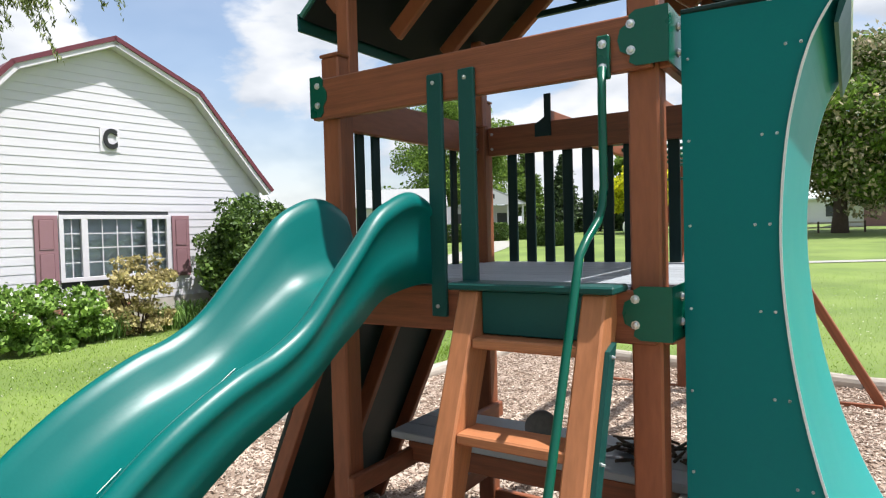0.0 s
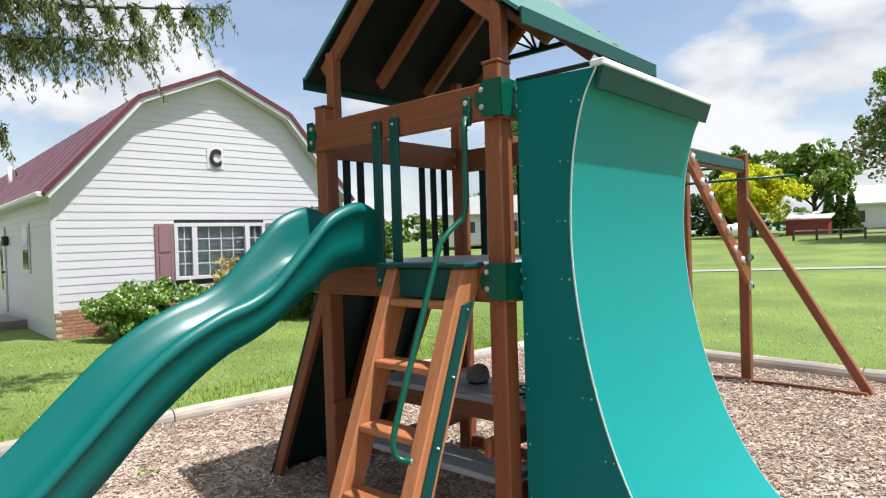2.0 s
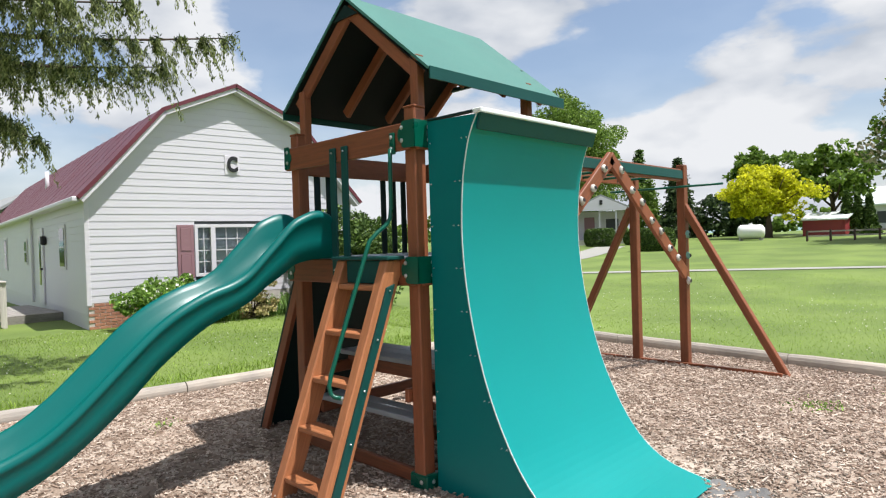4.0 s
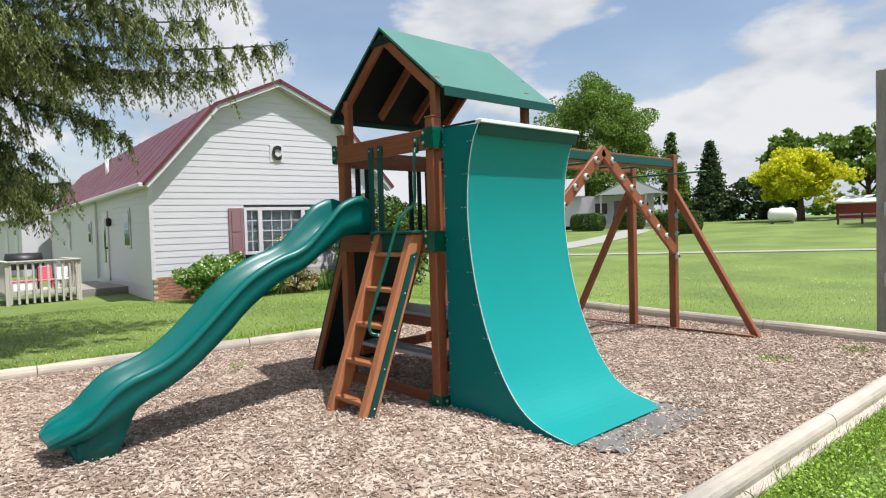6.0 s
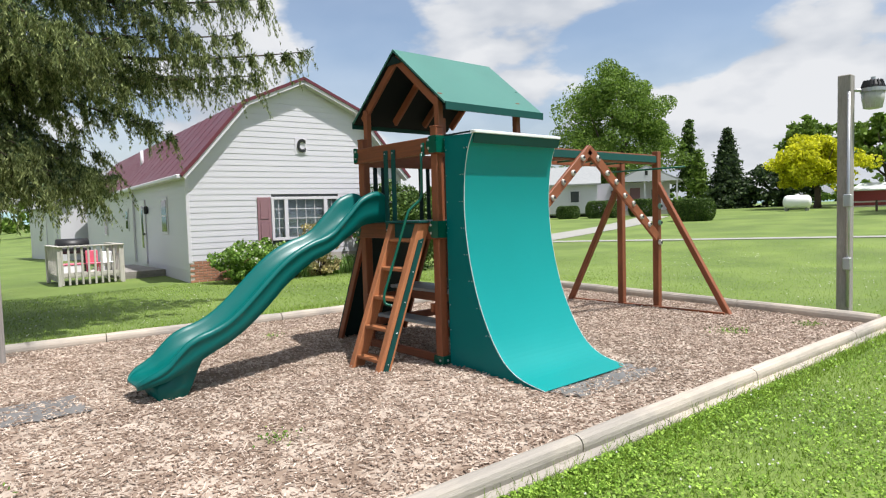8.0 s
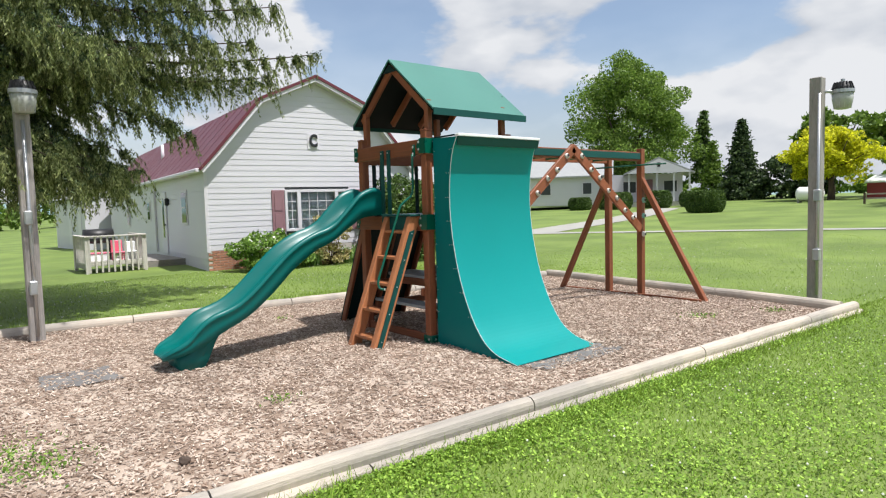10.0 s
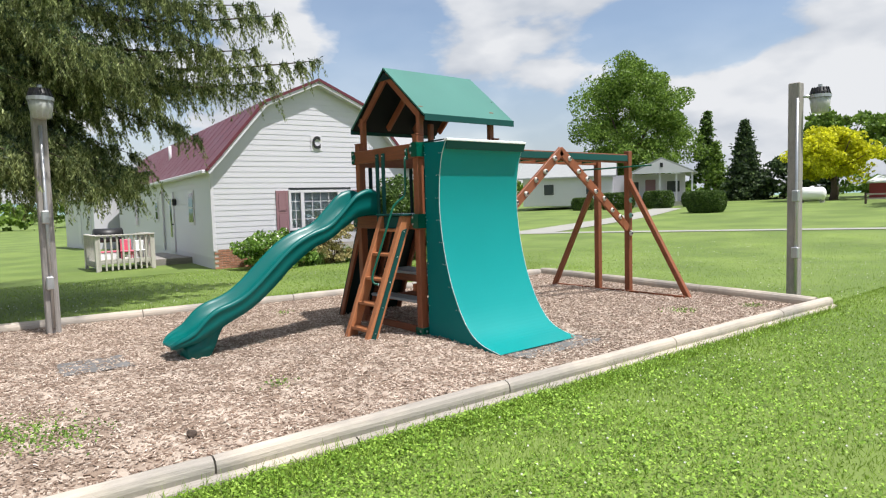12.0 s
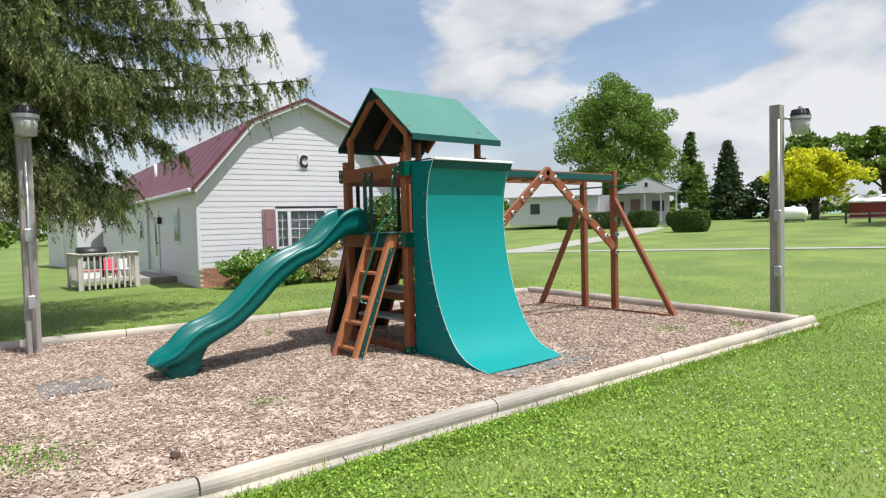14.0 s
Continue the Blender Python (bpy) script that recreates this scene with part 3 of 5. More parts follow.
# ---- wave slide ----
def build_slide():
    sl = thing("wave_slide", (-1.13, -1.3, 0), "glossy teal green plastic wave slide with rolled rims", "slide")
    # along the run: y, rim height, floor depth below the rim, skirt, half width
    table = [(0.02, 1.81, 0.27, 0.30, 0.262), (-0.06, 1.86, 0.31, 0.33, 0.266), (-0.15, 1.875, 0.325, 0.345, 0.27), (-0.25, 1.85, 0.315, 0.33, 0.272), (-0.36, 1.795, 0.29, 0.3, 0.272), (-0.47, 1.69, 0.25, 0.265, 0.272), (-0.58, 1.585, 0.215, 0.225, 0.272), (-0.7, 1.475, 0.185, 0.2, 0.272), (-0.82, 1.41, 0.17, 0.195, 0.272),
             (-0.95, 1.37, 0.17, 0.205, 0.272), (-1.08, 1.315, 0.175, 0.225, 0.272), (-1.2, 1.25, 0.18, 0.245, 0.272), (-1.32, 1.165, 0.185, 0.255, 0.272), (-1.45, 1.05, 0.185, 0.265, 0.272), (-1.6, 0.91, 0.18, 0.255, 0.272), (-1.75, 0.775, 0.175, 0.235, 0.272), (-1.9, 0.667, 0.17, 0.215, 0.272), (-2.04, 0.605, 0.17, 0.215, 0.272),
             (-2.17, 0.565, 0.175, 0.24, 0.272), (-2.27, 0.515, 0.17, 0.25, 0.272), (-2.36, 0.44, 0.145, 0.21, 0.272), (-2.45, 0.35, 0.105, 0.155, 0.27), (-2.54, 0.295, 0.075, 0.12, 0.262), (-2.61, 0.26, 0.05, 0.1, 0.245), (-2.665, 0.22, 0.028, 0.075, 0.21), (-2.695, 0.185, 0.012, 0.05, 0.16)]
    c = -1.13
    bm, rings = bmesh.new(), []
    for y, r, d, s, hw in smooth_curve(table, 140):
        k = hw / 0.268
        half = [(-hw + 0.004 * k, r - s), (-hw + 0.006 * k, r - s * 0.6), (-hw + 0.007 * k, r - min(0.064 * k, s * 0.5)), (-hw - 0.004 * k, r - min(0.056 * k, s * 0.42)), (-hw - 0.003 * k, r - 0.034 * k), (-hw + 0.01 * k, r - 0.011 * k), (-hw + 0.03 * k, r), (-hw + 0.05 * k, r - 0.009 * k), (-hw + 0.068 * k, r - 0.03 * k - d * 0.08), (-hw + 0.088 * k, r - d * 0.45), (-hw + 0.115 * k, r - d * 0.72), (-hw + 0.155 * k, r - d * 0.9), (-hw + 0.2 * k, r - d * 0.975)]
        top = half + [(0, r - d)] + [(-u, v) for u, v in half[::-1]]
        under = [(hw - 0.015 * k, r - s), (hw - 0.03 * k, r - s * 0.8), (hw - 0.12 * k, r - d - 0.014), (0, r - d - 0.016), (-hw + 0.12 * k, r - d - 0.014), (-hw + 0.03 * k, r - s * 0.8), (-hw + 0.015 * k, r - s)]
        rings.append([bm.verts.new((c + u, y, v)) for u, v in top + under])
    for a, b in zip(rings, rings[1:]):
        for k in range(len(a)):
            q = (k + 1) % len(a)
            bm.faces.new((a[k], a[q], b[q], b[k]))
    bm.faces.new(rings[0])
    bm.faces.new(rings[-1][::-1])
    bmesh.ops.recalc_face_normals(bm, faces=bm.faces)
    part("chute", bm, "slide", sl, smooth=True, uv=False)
    rng = random.Random(8)
    for k in range(9):
        y0, x0 = rng.uniform(-1.9, -0.7), c + rng.uniform(-0.13, 0.13)
        zf = [r - d + 0.0015 for y, r, d, s, hw in smooth_curve(table, 400) if abs(y - y0) < 0.02]
        zg = [r - d + 0.0015 for y, r, d, s, hw in smooth_curve(table, 400) if abs(y - y0 + 0.07) < 0.02]
        sc = bmesh.new()
        q = [(x0, y0, zf[0]), (x0 + 0.004, y0, zf[0]), (x0 + 0.012, y0 - 0.07, zg[0]), (x0 + 0.009, y0 - 0.07, zg[0])]
        sc.faces.new([sc.verts.new(v) for v in q])
        part("scuff_mark", sc, "paleedge", sl, "pale scratch", uv=False)
    foot = prism([(-2.1, 0.36), (-2.56, 0.18), (-2.55, 0.03), (-2.5, -0.01), (-2.3, -0.01), (-2.24, 0.09), (-2.16, 0.27)], "x", c - 0.205, c + 0.215)
    bmesh.ops.bevel(foot, geom=list(foot.edges), offset=0.018, segments=2, affect="EDGES")
    part("foot_block", foot, "slide", sl, smooth=True, uv=False)
    return sl


build_slide()


# ---- ladder ----
def build_ladder():
    ld = thing("step_ladder", (-0.42, -0.5, 0), "brown wooden ladder with flat treads leaning on the deck", "ladder")
    slope, y0 = 0.39, -0.71
    dirv = Vector((0, slope, 1)).normalized()
    w = 0.15
    for x in (-0.66, -0.2):
        out = [(y0, 0.0), (y0 + w, 0.0), (y0 + w + 1.515 * slope, 1.515), (y0 + 1.515 * slope, 1.515)]
        bm = prism(out, "x", x - 0.04, x + 0.04)
        bmesh.ops.bevel(bm, geom=list(bm.edges), offset=0.007, segments=1, affect="EDGES")
        part("stile", bm, "cutwood", ld, axis=tuple(dirv))
    for i in range(5):
        z = 0.16 + i * 0.299
        y = y0 + z * slope
        part("tread", box((-0.619, y + 0.004, z - 0.037), (-0.233, y + 0.14, z), 0.006), "cutwood", ld)
    st = part("green_edge_strip", prism([(y0 + 0.045 + z * slope, z) for z in (0.0, 1.34)] + [(y0 + 0.105 + z * slope, z) for z in (1.36, 0.0)], "x", -0.159, -0.143), "greenpoly", ld, "green plastic strip with small screws", axis=tuple(dirv))
    for k in range(5):
        z = 0.12 + k * 0.3
        bolt_at(st, (-0.143, y0 + 0.075 + z * slope, z), (1, 0, 0), 0.005)
    part("top_step", box((-0.73, -0.15, 1.517), (-0.125, -0.0, 1.542), 0.006), "greenpoly", ld)
    part("apron", box((-0.617, -0.10, 1.36), (-0.236, -0.08, 1.512), 0.004), "greenpoly", ld)
    return ld


build_ladder()


# ---- curved ramp wall ----
def build_ramp():
    rp = thing("curved_ramp_wall", (0.5, 0.78, 0), "teal curved climbing ramp with dark green sides and white cap", "ramp")
    edge = smooth_curve([(0.455, 2.385), (0.385, 2.25), (0.335, 2.05), (0.312, 1.85), (0.306, 1.65), (0.318, 1.45), (0.348, 1.23), (0.397, 1.0), (0.465, 0.77), (0.555, 0.55), (0.68, 0.325), (0.83, 0.15), (1.02, 0.045), (1.3, -0.012)], 60)
    ya, yb = 0.092, 1.385
    for y0, y1 in ((ya, ya + 0.016), (yb - 0.016, yb)):
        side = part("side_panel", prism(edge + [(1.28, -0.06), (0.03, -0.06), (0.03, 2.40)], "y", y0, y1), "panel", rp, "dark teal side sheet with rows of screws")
        if y0 == ya:
            for z in (0.4, 0.66, 0.925, 1.19, 1.457, 1.723, 1.995, 2.255):
                xe = min(edge, key=lambda p: abs(p[1] - z))[0]
                for u in (xe - 0.028, xe - 0.068, 0.05):
                    bolt_at(side, (u, y0, z), (0, -1, 0), 0.0035)
    # the riding face, laid on the side sheets
    bm = bmesh.new()
    top, bot = [], []
    for i, (x, z) in enumerate(edge):
        a, b = edge[max(i - 1, 0)], edge[min(i + 1, len(edge) - 1)]
        t = Vector((b[0] - a[0], b[1] - a[1])).normalized()
        n = Vector((-t.y, t.x))
        n = n if n.x > 0 else -n
        top.append((x + n.x * 0.005, z + n.y * 0.005))
        bot.append((x + n.x * 0.0005, z + n.y * 0.0005))
    face = prism(top + bot[::-1], "y", ya - 0.004, yb + 0.004)
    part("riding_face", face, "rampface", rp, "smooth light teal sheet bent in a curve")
    for y0 in (ya - 0.009, yb + 0.0045):
        lip = prism([(x + 0.001, z) for x, z in top] + [(x - 0.002, z) for x, z in bot[::-1]], "y", y0, y0 + 0.0045)
        part("pale_edge", lip, "paleedge", rp)
    part("header_board", prism([(0.447, 2.292), (0.458, 2.292), (0.489, 2.385), (0.466, 2.385)], "y", ya - 0.003, yb + 0.003), "greenpoly", rp)
    part("white_cap", box((0.425, ya - 0.012, 2.387), (0.494, yb + 0.012, 2.418), 0.006), "whitecap", rp)
    part("top_strip", box((0.03, ya - 0.008, 2.4), (0.42, ya + 0.03, 2.414), 0.003), "greendark", rp)
    return rp


build_ramp()


# ---- monkey bars and climbing arch ----
def climbing_hold(parent, p, n, material="hold", r=0.045):
    bm = bmesh.new()
    bmesh.ops.create_icosphere(bm, subdivisions=2, radius=r)
    n = Vector(n).normalized()
    q = n.to_track_quat("Z", "Y").to_matrix()
    ph = random.uniform(0, 9)
    for v in bm.verts:
        v.co.z = max(v.co.z, -0.2 * r) * 0.75
        v.co *= 1 + 0.22 * noise.noise(v.co * 28 + Vector((ph, 0, 0)))
        v.co = q @ v.co + Vector(p)
    h = part("climbing_hold", bm, material, parent, smooth=True, uv=False)
    c = Vector(p) + n * r * 0.6
    part("bolt_hole", tube([c, c + n * r * 0.22], [r * 0.42, r * 0.42], 10), "dark", h, uv=False)
    return h


def build_bars():
    mb = thing("monkey_bar_frame", (-0.7, 4.75, 0), "brown wooden monkey bar frame with braced posts", "monkey bars")
    part("post", box((-0.435, 4.74, -0.02), (-0.335, 4.84, 2.475), 0.007), "wood", mb)
    part("post", box((-1.055, 4.70, -0.02), (-0.955, 4.80, 2.42), 0.007), "wood", mb)
    for a, b in (((-0.385, 4.79, 2.0), (0.74, 4.83, -0.02)), ((-1.05, 4.75, 1.98), (-2.05, 4.72, -0.02))):
        part("brace_leg", beam(a, b, 0.085, 0.085, 0.007, up=(0, 1, 0)), "wood", mb, axis=tuple(Vector(b) - Vector(a)))
    part("ground_tie", box((-2.05, 4.71, -0.01), (0.72, 4.75, 0.045), 0.004), "wood", mb)
    for x in (-0.385, -1.005):
        part("beam", box((x - 0.02, 1.335, 2.27), (x + 0.02, 4.74, 2.42), 0.006), "wood", mb)
    part("green_side_strip", box((-0.363, 1.9, 2.3), (-0.345, 4.73, 2.40), 0.003), "greenpoly", mb)
    for i in range(7):
        y = 1.9 + i * 0.4
        part("rung", tube([(-1.0, y, 2.31), (-0.37, y, 2.31)], 0.015, 8), "greensteel", mb, smooth=True)
    part("pull_bar", tube([(-1.3, 4.68, 2.2), (0.15, 4.68, 2.2)], 0.014, 8), "greensteel", mb, smooth=True)
    for z, m in ((1.62, "holdgreen"), (1.36, "holdgreen"), (1.05, "hold")):
        climbing_hold(mb, (-0.335, 4.79, z), (1, 0.1, 0), m, 0.05)
    for x in (-0.385, -1.005):
        pl = part("beam_plate", prism([(x - 0.05, 2.26), (x + 0.05, 2.26), (x + 0.05, 2.5), (x + 0.01, 2.5), (x + 0.01, 2.37), (x - 0.05, 2.33)], "y", 1.255, 1.264), "greendark", mb)
    # inverted V of boards with holds
    ap = Vector((-0.32, 2.94, 2.415))
    for end in (Vector((-0.32, 4.68, 1.14)), Vector((-0.32, 1.3, 1.14))):
        d = (end - ap).normalized()
        br = part("arch_board", beam(ap - d * 0.02, end, 0.045, 0.14, 0.006, up=(0, -d.z, d.y)), "wood", mb, axis=tuple(d))
        for k in range(7):
            p = ap + d * (0.22 + k * 0.27) + Vector((0.024, 0, 0))
            climbing_hold(br, p + Vector((0, 0, 0.02 * (-1) ** k)), (1, 0, 0.25))
    mb.location.y += 0.09
    return mb


build_bars()
# ---- the barn ----
GX, GY0, GY1, APEX = -11.45, 1.412, 7.82, 4.615
KNEE_L, KNEE_R, KZ, EVZ, AZ = 2.96, 6.27, 4.66, 2.88, 5.35
BACK = -32.4
BARN_TURN = Matrix.Translation((GX, GY0, 0)) @ Matrix.Rotation(radians(-5.5), 4, "Z") @ Matrix.Translation((-GX, -GY0, 0))   # the barn stands askew to the playset


def gable_span(z):
    """The gable wall's width at a height."""
    def lerp(a, b, f):
        return a + (b - a) * f
    if z <= EVZ:
        return GY0, GY1
    if z <= KZ:
        f = (z - EVZ) / (KZ - EVZ)
        return lerp(GY0, KNEE_L, f), lerp(GY1, KNEE_R, f)
    f = min(1, (z - KZ) / (AZ - KZ))
    return lerp(KNEE_L, APEX, f), lerp(KNEE_R, APEX, f)


def build_barn():
    b = thing("white_barn", (-17.5, 5.0, 0), "white vinyl sided barn with maroon gambrel roof and brick base", "barn")
    shell = [(GY0, 0.0), (GY1, 0.0), (GY1, EVZ), (KNEE_R, KZ), (APEX, AZ), (KNEE_L, KZ), (GY0, EVZ)]
    # core walls, hollow enough behind the window
    part("core_wall", prism(shell, "x", BACK, GX - 0.5), "inside", b)
    for y0, y1, z0, z1 in ((GY0, 3.60, 0, EVZ), (5.66, GY1, 0, EVZ), (3.60, 5.66, 0, 0.97), (3.60, 5.66, 2.19, EVZ)):
        part("core_wall", box((GX - 0.5, y0, z0), (GX - 0.02, y1, z1)), "inside", b)
    part("core_wall", prism([(GY0, EVZ), (GY1, EVZ), (KNEE_R, KZ), (APEX, AZ), (KNEE_L, KZ)], "x", GX - 0.5, GX - 0.028), "inside", b)
    # gable siding, course by course
    step, z = 0.155, 0.55
    while z < AZ - 0.03:
        z1 = min(z + step, AZ - 0.01)
        l0, r0 = gable_span(z)
        l1, r1 = gable_span(z1)
        cuts = [(l0, r0, l1, r1)]
        if z1 > 0.98 and z < 2.18:
            cuts = [(l0, 3.62, l1, 3.62), (5.64, r0, 5.64, r1)]
        for a0, c0, a1, c1 in cuts:
            bm = bmesh.new()
            v = [bm.verts.new(p) for p in ((GX, a0, z), (GX, c0, z), (GX - 0.0085, c1, z1 + 0.004), (GX - 0.0085, a1, z1 + 0.004), (GX - 0.024, a0, z), (GX - 0.024, c0, z), (GX - 0.026, c1, z1 + 0.004), (GX - 0.026, a1, z1 + 0.004))]
            for f in ((0, 1, 2, 3), (0, 4, 5, 1), (4, 7, 6, 5), (0, 3, 7, 4), (1, 5, 6, 2)):
                bm.faces.new([v[i] for i in f])
            bmesh.ops.recalc_face_normals(bm, faces=bm.faces)
            part("siding_board", bm, "siding", b)
        z += step
    # long wall siding
    z = 0.32
    while z < EVZ - 0.1:
        bm = bmesh.new()
        v = [bm.verts.new(p) for p in ((BACK, GY0 - 0.02, z), (GX, GY0 - 0.02, z), (GX, GY0 - 0.006, z + step + 0.004), (BACK, GY0 - 0.006, z + step + 0.004), (BACK, GY0 - 0.002, z), (GX, GY0 - 0.002, z))]
        bm.faces.new([v[i] for i in (0, 1, 2, 3)])
        bm.faces.new([v[i] for i in (0, 4, 5, 1)])
        bmesh.ops.recalc_face_normals(bm, faces=bm.faces)
        part("siding_board", bm, "siding", b)
        z += step
    part("corner_post", box((GX - 0.06, GY0 - 0.03, 0.5), (GX + 0.012, GY0 + 0.06, EVZ), 0.004), "trim", b)
    part("base_wall", box((BACK, GY0 - 0.008, -0.3), (GX - 0.05, GY0 + 0.02, 0.33)), "siding", b)
    # brick base
    base = part("brick_base", box((GX - 0.1, GY0 - 0.002, -0.2), (GX - 0.006, GY1, 0.55)), "mortar", b)
    bm0 = box((-0.006, -0.098, -0.0285), (0.006, 0.098, 0.0285), 0.003)
    brick_mesh = bpy.data.meshes.new("brick")
    bm0.to_mesh(brick_mesh)
    bm0.free()
    brick_mesh.materials.append(M["brick"])
    for row in range(8):
        y = GY0 + 0.1 + (0.105 if row % 2 else 0.0)
        while y < GY0 + 3.4:
            k = new("brick", brick_mesh)
            k.parent = base
            k.location = (GX, y, 0.032 + row * 0.068)
            y += 0.208
    # roof: four slopes, with rake trim
    over = 0.26
    slopes = [((GY0 - 0.19, EVZ - 0.13), (GY0 + 0.2, EVZ + 0.3)), ((GY0 + 0.2, EVZ + 0.3), (KNEE_L - 0.03, KZ + 0.06)), ((KNEE_L - 0.03, KZ + 0.06), (APEX, AZ + 0.12)), ((APEX, AZ + 0.12), (KNEE_R + 0.03, KZ + 0.06)), ((KNEE_R + 0.03, KZ + 0.06), (GY1 - 0.2, EVZ + 0.3)), ((GY1 - 0.2, EVZ + 0.3), (GY1 + 0.19, EVZ - 0.13))]
    for (ya, za), (yb, zb) in slopes:
        n = Vector((0, -(zb - za), yb - ya)).normalized()
        out = [(ya, za), (yb, zb), (yb - n.y * 0.05, zb - n.z * 0.05), (ya - n.y * 0.05, za - n.z * 0.05)]
        sl = part("roof_slope", prism(out, "x", BACK - 0.2, GX + over), "maroon", b, "maroon metal roof")
        fr = [(ya + n.y * 0.012, za + n.z * 0.012), (yb + n.y * 0.012, zb + n.z * 0.012), (yb - n.y * 0.07, zb - n.z * 0.07), (ya - n.y * 0.07, za - n.z * 0.07)]
        part("rake_trim", prism(fr, "x", GX + over, GX + over + 0.02), "maroon", sl)
        fw = [(ya - n.y * 0.07, za - n.z * 0.07), (yb - n.y * 0.07, zb - n.z * 0.07), (yb - n.y * 0.16, zb - n.z * 0.16), (ya - n.y * 0.16, za - n.z * 0.16)]
        part("rake_board", prism(fw, "x", GX + 0.012, GX + over - 0.01), "trim", sl, "white rake board")
        if yb <= APEX:
            L = Vector((0, yb - ya, zb - za))
            x = BACK
            while x < GX:
                part("roof_rib", beam((x, ya + n.y * 0.012, za + n.z * 0.012), (x, yb + n.y * 0.012, zb + n.z * 0.012), 0.03, 0.006, 0, up=tuple(n)), "maroon", sl)
                x += 0.92
    part("gutter", box((BACK, GY0 - 0.29, EVZ - 0.23), (GX + over, GY0 - 0.175, EVZ - 0.125), 0.02), "trim", b, "white eaves gutter")
    part("soffit", box((BACK, GY0 - 0.17, EVZ - 0.21), (GX + 0.1, GY0, EVZ - 0.19)), "trim", b)
    part("downpipe", box((GX - 7.3, GY0 - 0.1, 0.2), (GX - 7.2, GY0 - 0.03, EVZ - 0.2), 0.015), "trim", b)
    part("vent_pipe", tube([(GX - 9.5, GY0 + 0.72, 3.5), (GX - 9.5, GY0 + 0.72, 4.3)], 0.06, 10), "trim", b, "white vent pipe", smooth=True)
    # gable window
    # the backing's pale colour holds the blinds and the painted-in reflection
    win = part("gable_window", box((GX - 0.48, 3.61, 0.98), (GX - 0.12, 5.65, 2.18)), "blind", b, "triple white gable window with small panes")
    W0, W1, WZ0, WZ1 = 3.61, 5.65, 0.98, 2.18
    fx0, fx1 = GX - 0.06, GX + 0.03
    for lo, hi in (((W0, WZ0), (W0 + 0.075, WZ1)), ((W1 - 0.075, WZ0), (W1, WZ1)), ((W0 + 0.075, WZ0), (W1 - 0.075, WZ0 + 0.075)), ((W0 + 0.075, WZ1 - 0.075), (W1 - 0.075, WZ1)), ((3.98, WZ0 + 0.075), (4.09, WZ1 - 0.075)), ((5.17, WZ0 + 0.075), (5.28, WZ1 - 0.075))):
        part("window_frame", box((fx0, lo[0], lo[1]), (fx1, hi[0], hi[1]), 0.004), "trim", win)
    for ya, yb, cols, rows in ((3.685, 3.98, 2, 4), (4.09, 5.17, 4, 4), (5.28, 5.575, 2, 4)):
        p = part("pane", box((GX - 0.035, ya, WZ0 + 0.075), (GX - 0.029, yb, WZ1 - 0.075)), "glass", win)
        for i in range(1, cols):
            y = ya + (yb - ya) * i / cols
            part("muntin", box((GX - 0.028, y - 0.009, WZ0 + 0.075), (GX - 0.02, y + 0.009, WZ1 - 0.075)), "trim", p)
        for j in range(1, rows):
            z = WZ0 + 0.075 + (WZ1 - WZ0 - 0.15) * j / rows
            part("muntin", box((GX - 0.0275, ya, z - 0.009), (GX - 0.0155, yb, z + 0.009)), "trim", p)
    for y in (3.22, 5.69):
        sh = part("shutter", box((GX + 0.002, y, 0.95), (GX + 0.028, y + 0.37, 2.17), 0.005), "shutter", b, "faded maroon panelled shutter")
        for z0, z1 in ((1.02, 1.5), (1.58, 2.1)):
            part("raised_panel", box((GX + 0.028, y + 0.07, z0), (GX + 0.04, y + 0.30, z1), 0.012), "shutter", sh)
    # side door, windows, lamp
    d = part("side_door", box((GX - 6.1, GY0 - 0.06, 0.23), (GX - 5.28, GY0 - 0.015, 2.3), 0.01), "trim", b, "white side door with a tall glass pane")
    part("door_pane", box((GX - 5.82, GY0 - 0.07, 0.75), (GX - 5.56, GY0 - 0.058, 2.1)), "darkpane", d)
    part("door_backing", box((GX - 5.83, GY0 - 0.0575, 0.74), (GX - 5.55, GY0 - 0.052, 2.11)), "dark", d)
    part("door_handle", tube([(GX - 5.36, GY0 - 0.06, 1.2), (GX - 5.36, GY0 - 0.12, 1.2)], 0.03, 8), "dark", d)
    part("wall_lantern", box((GX - 4.94, GY0 - 0.15, 1.84), (GX - 4.82, GY0 - 0.02, 2.08), 0.03), "dark", b, "black wall lantern")
    for xa, xb, za, zb in ((GX - 2.78, GX - 2.2, 1.3, 2.2), (GX - 8.9, GX - 8.5, 1.36, 2.0), (GX - 14.5, GX - 13.8, 1.08, 2.16)):
        w = part("side_window", box((xa - 0.08, GY0 - 0.045, za - 0.08), (xb + 0.08, GY0 - 0.018, zb + 0.08), 0.006), "trim", b, "small sash window")
        part("side_pane", box((xa, GY0 - 0.056, za), (xb, GY0 - 0.05, zb)), "darkpane", w)
        part("side_backing", box((xa, GY0 - 0.0495, za), (xb, GY0 - 0.046, zb)), "inside", w)
        part("meeting_rail", box((xa, GY0 - 0.062, (za + zb) / 2 - 0.02), (xb, GY0 - 0.0565, (za + zb) / 2 + 0.02)), "trim", w)
    return b


barn = build_barn()
barn.matrix_world = BARN_TURN @ Matrix.Translation(barn.location)


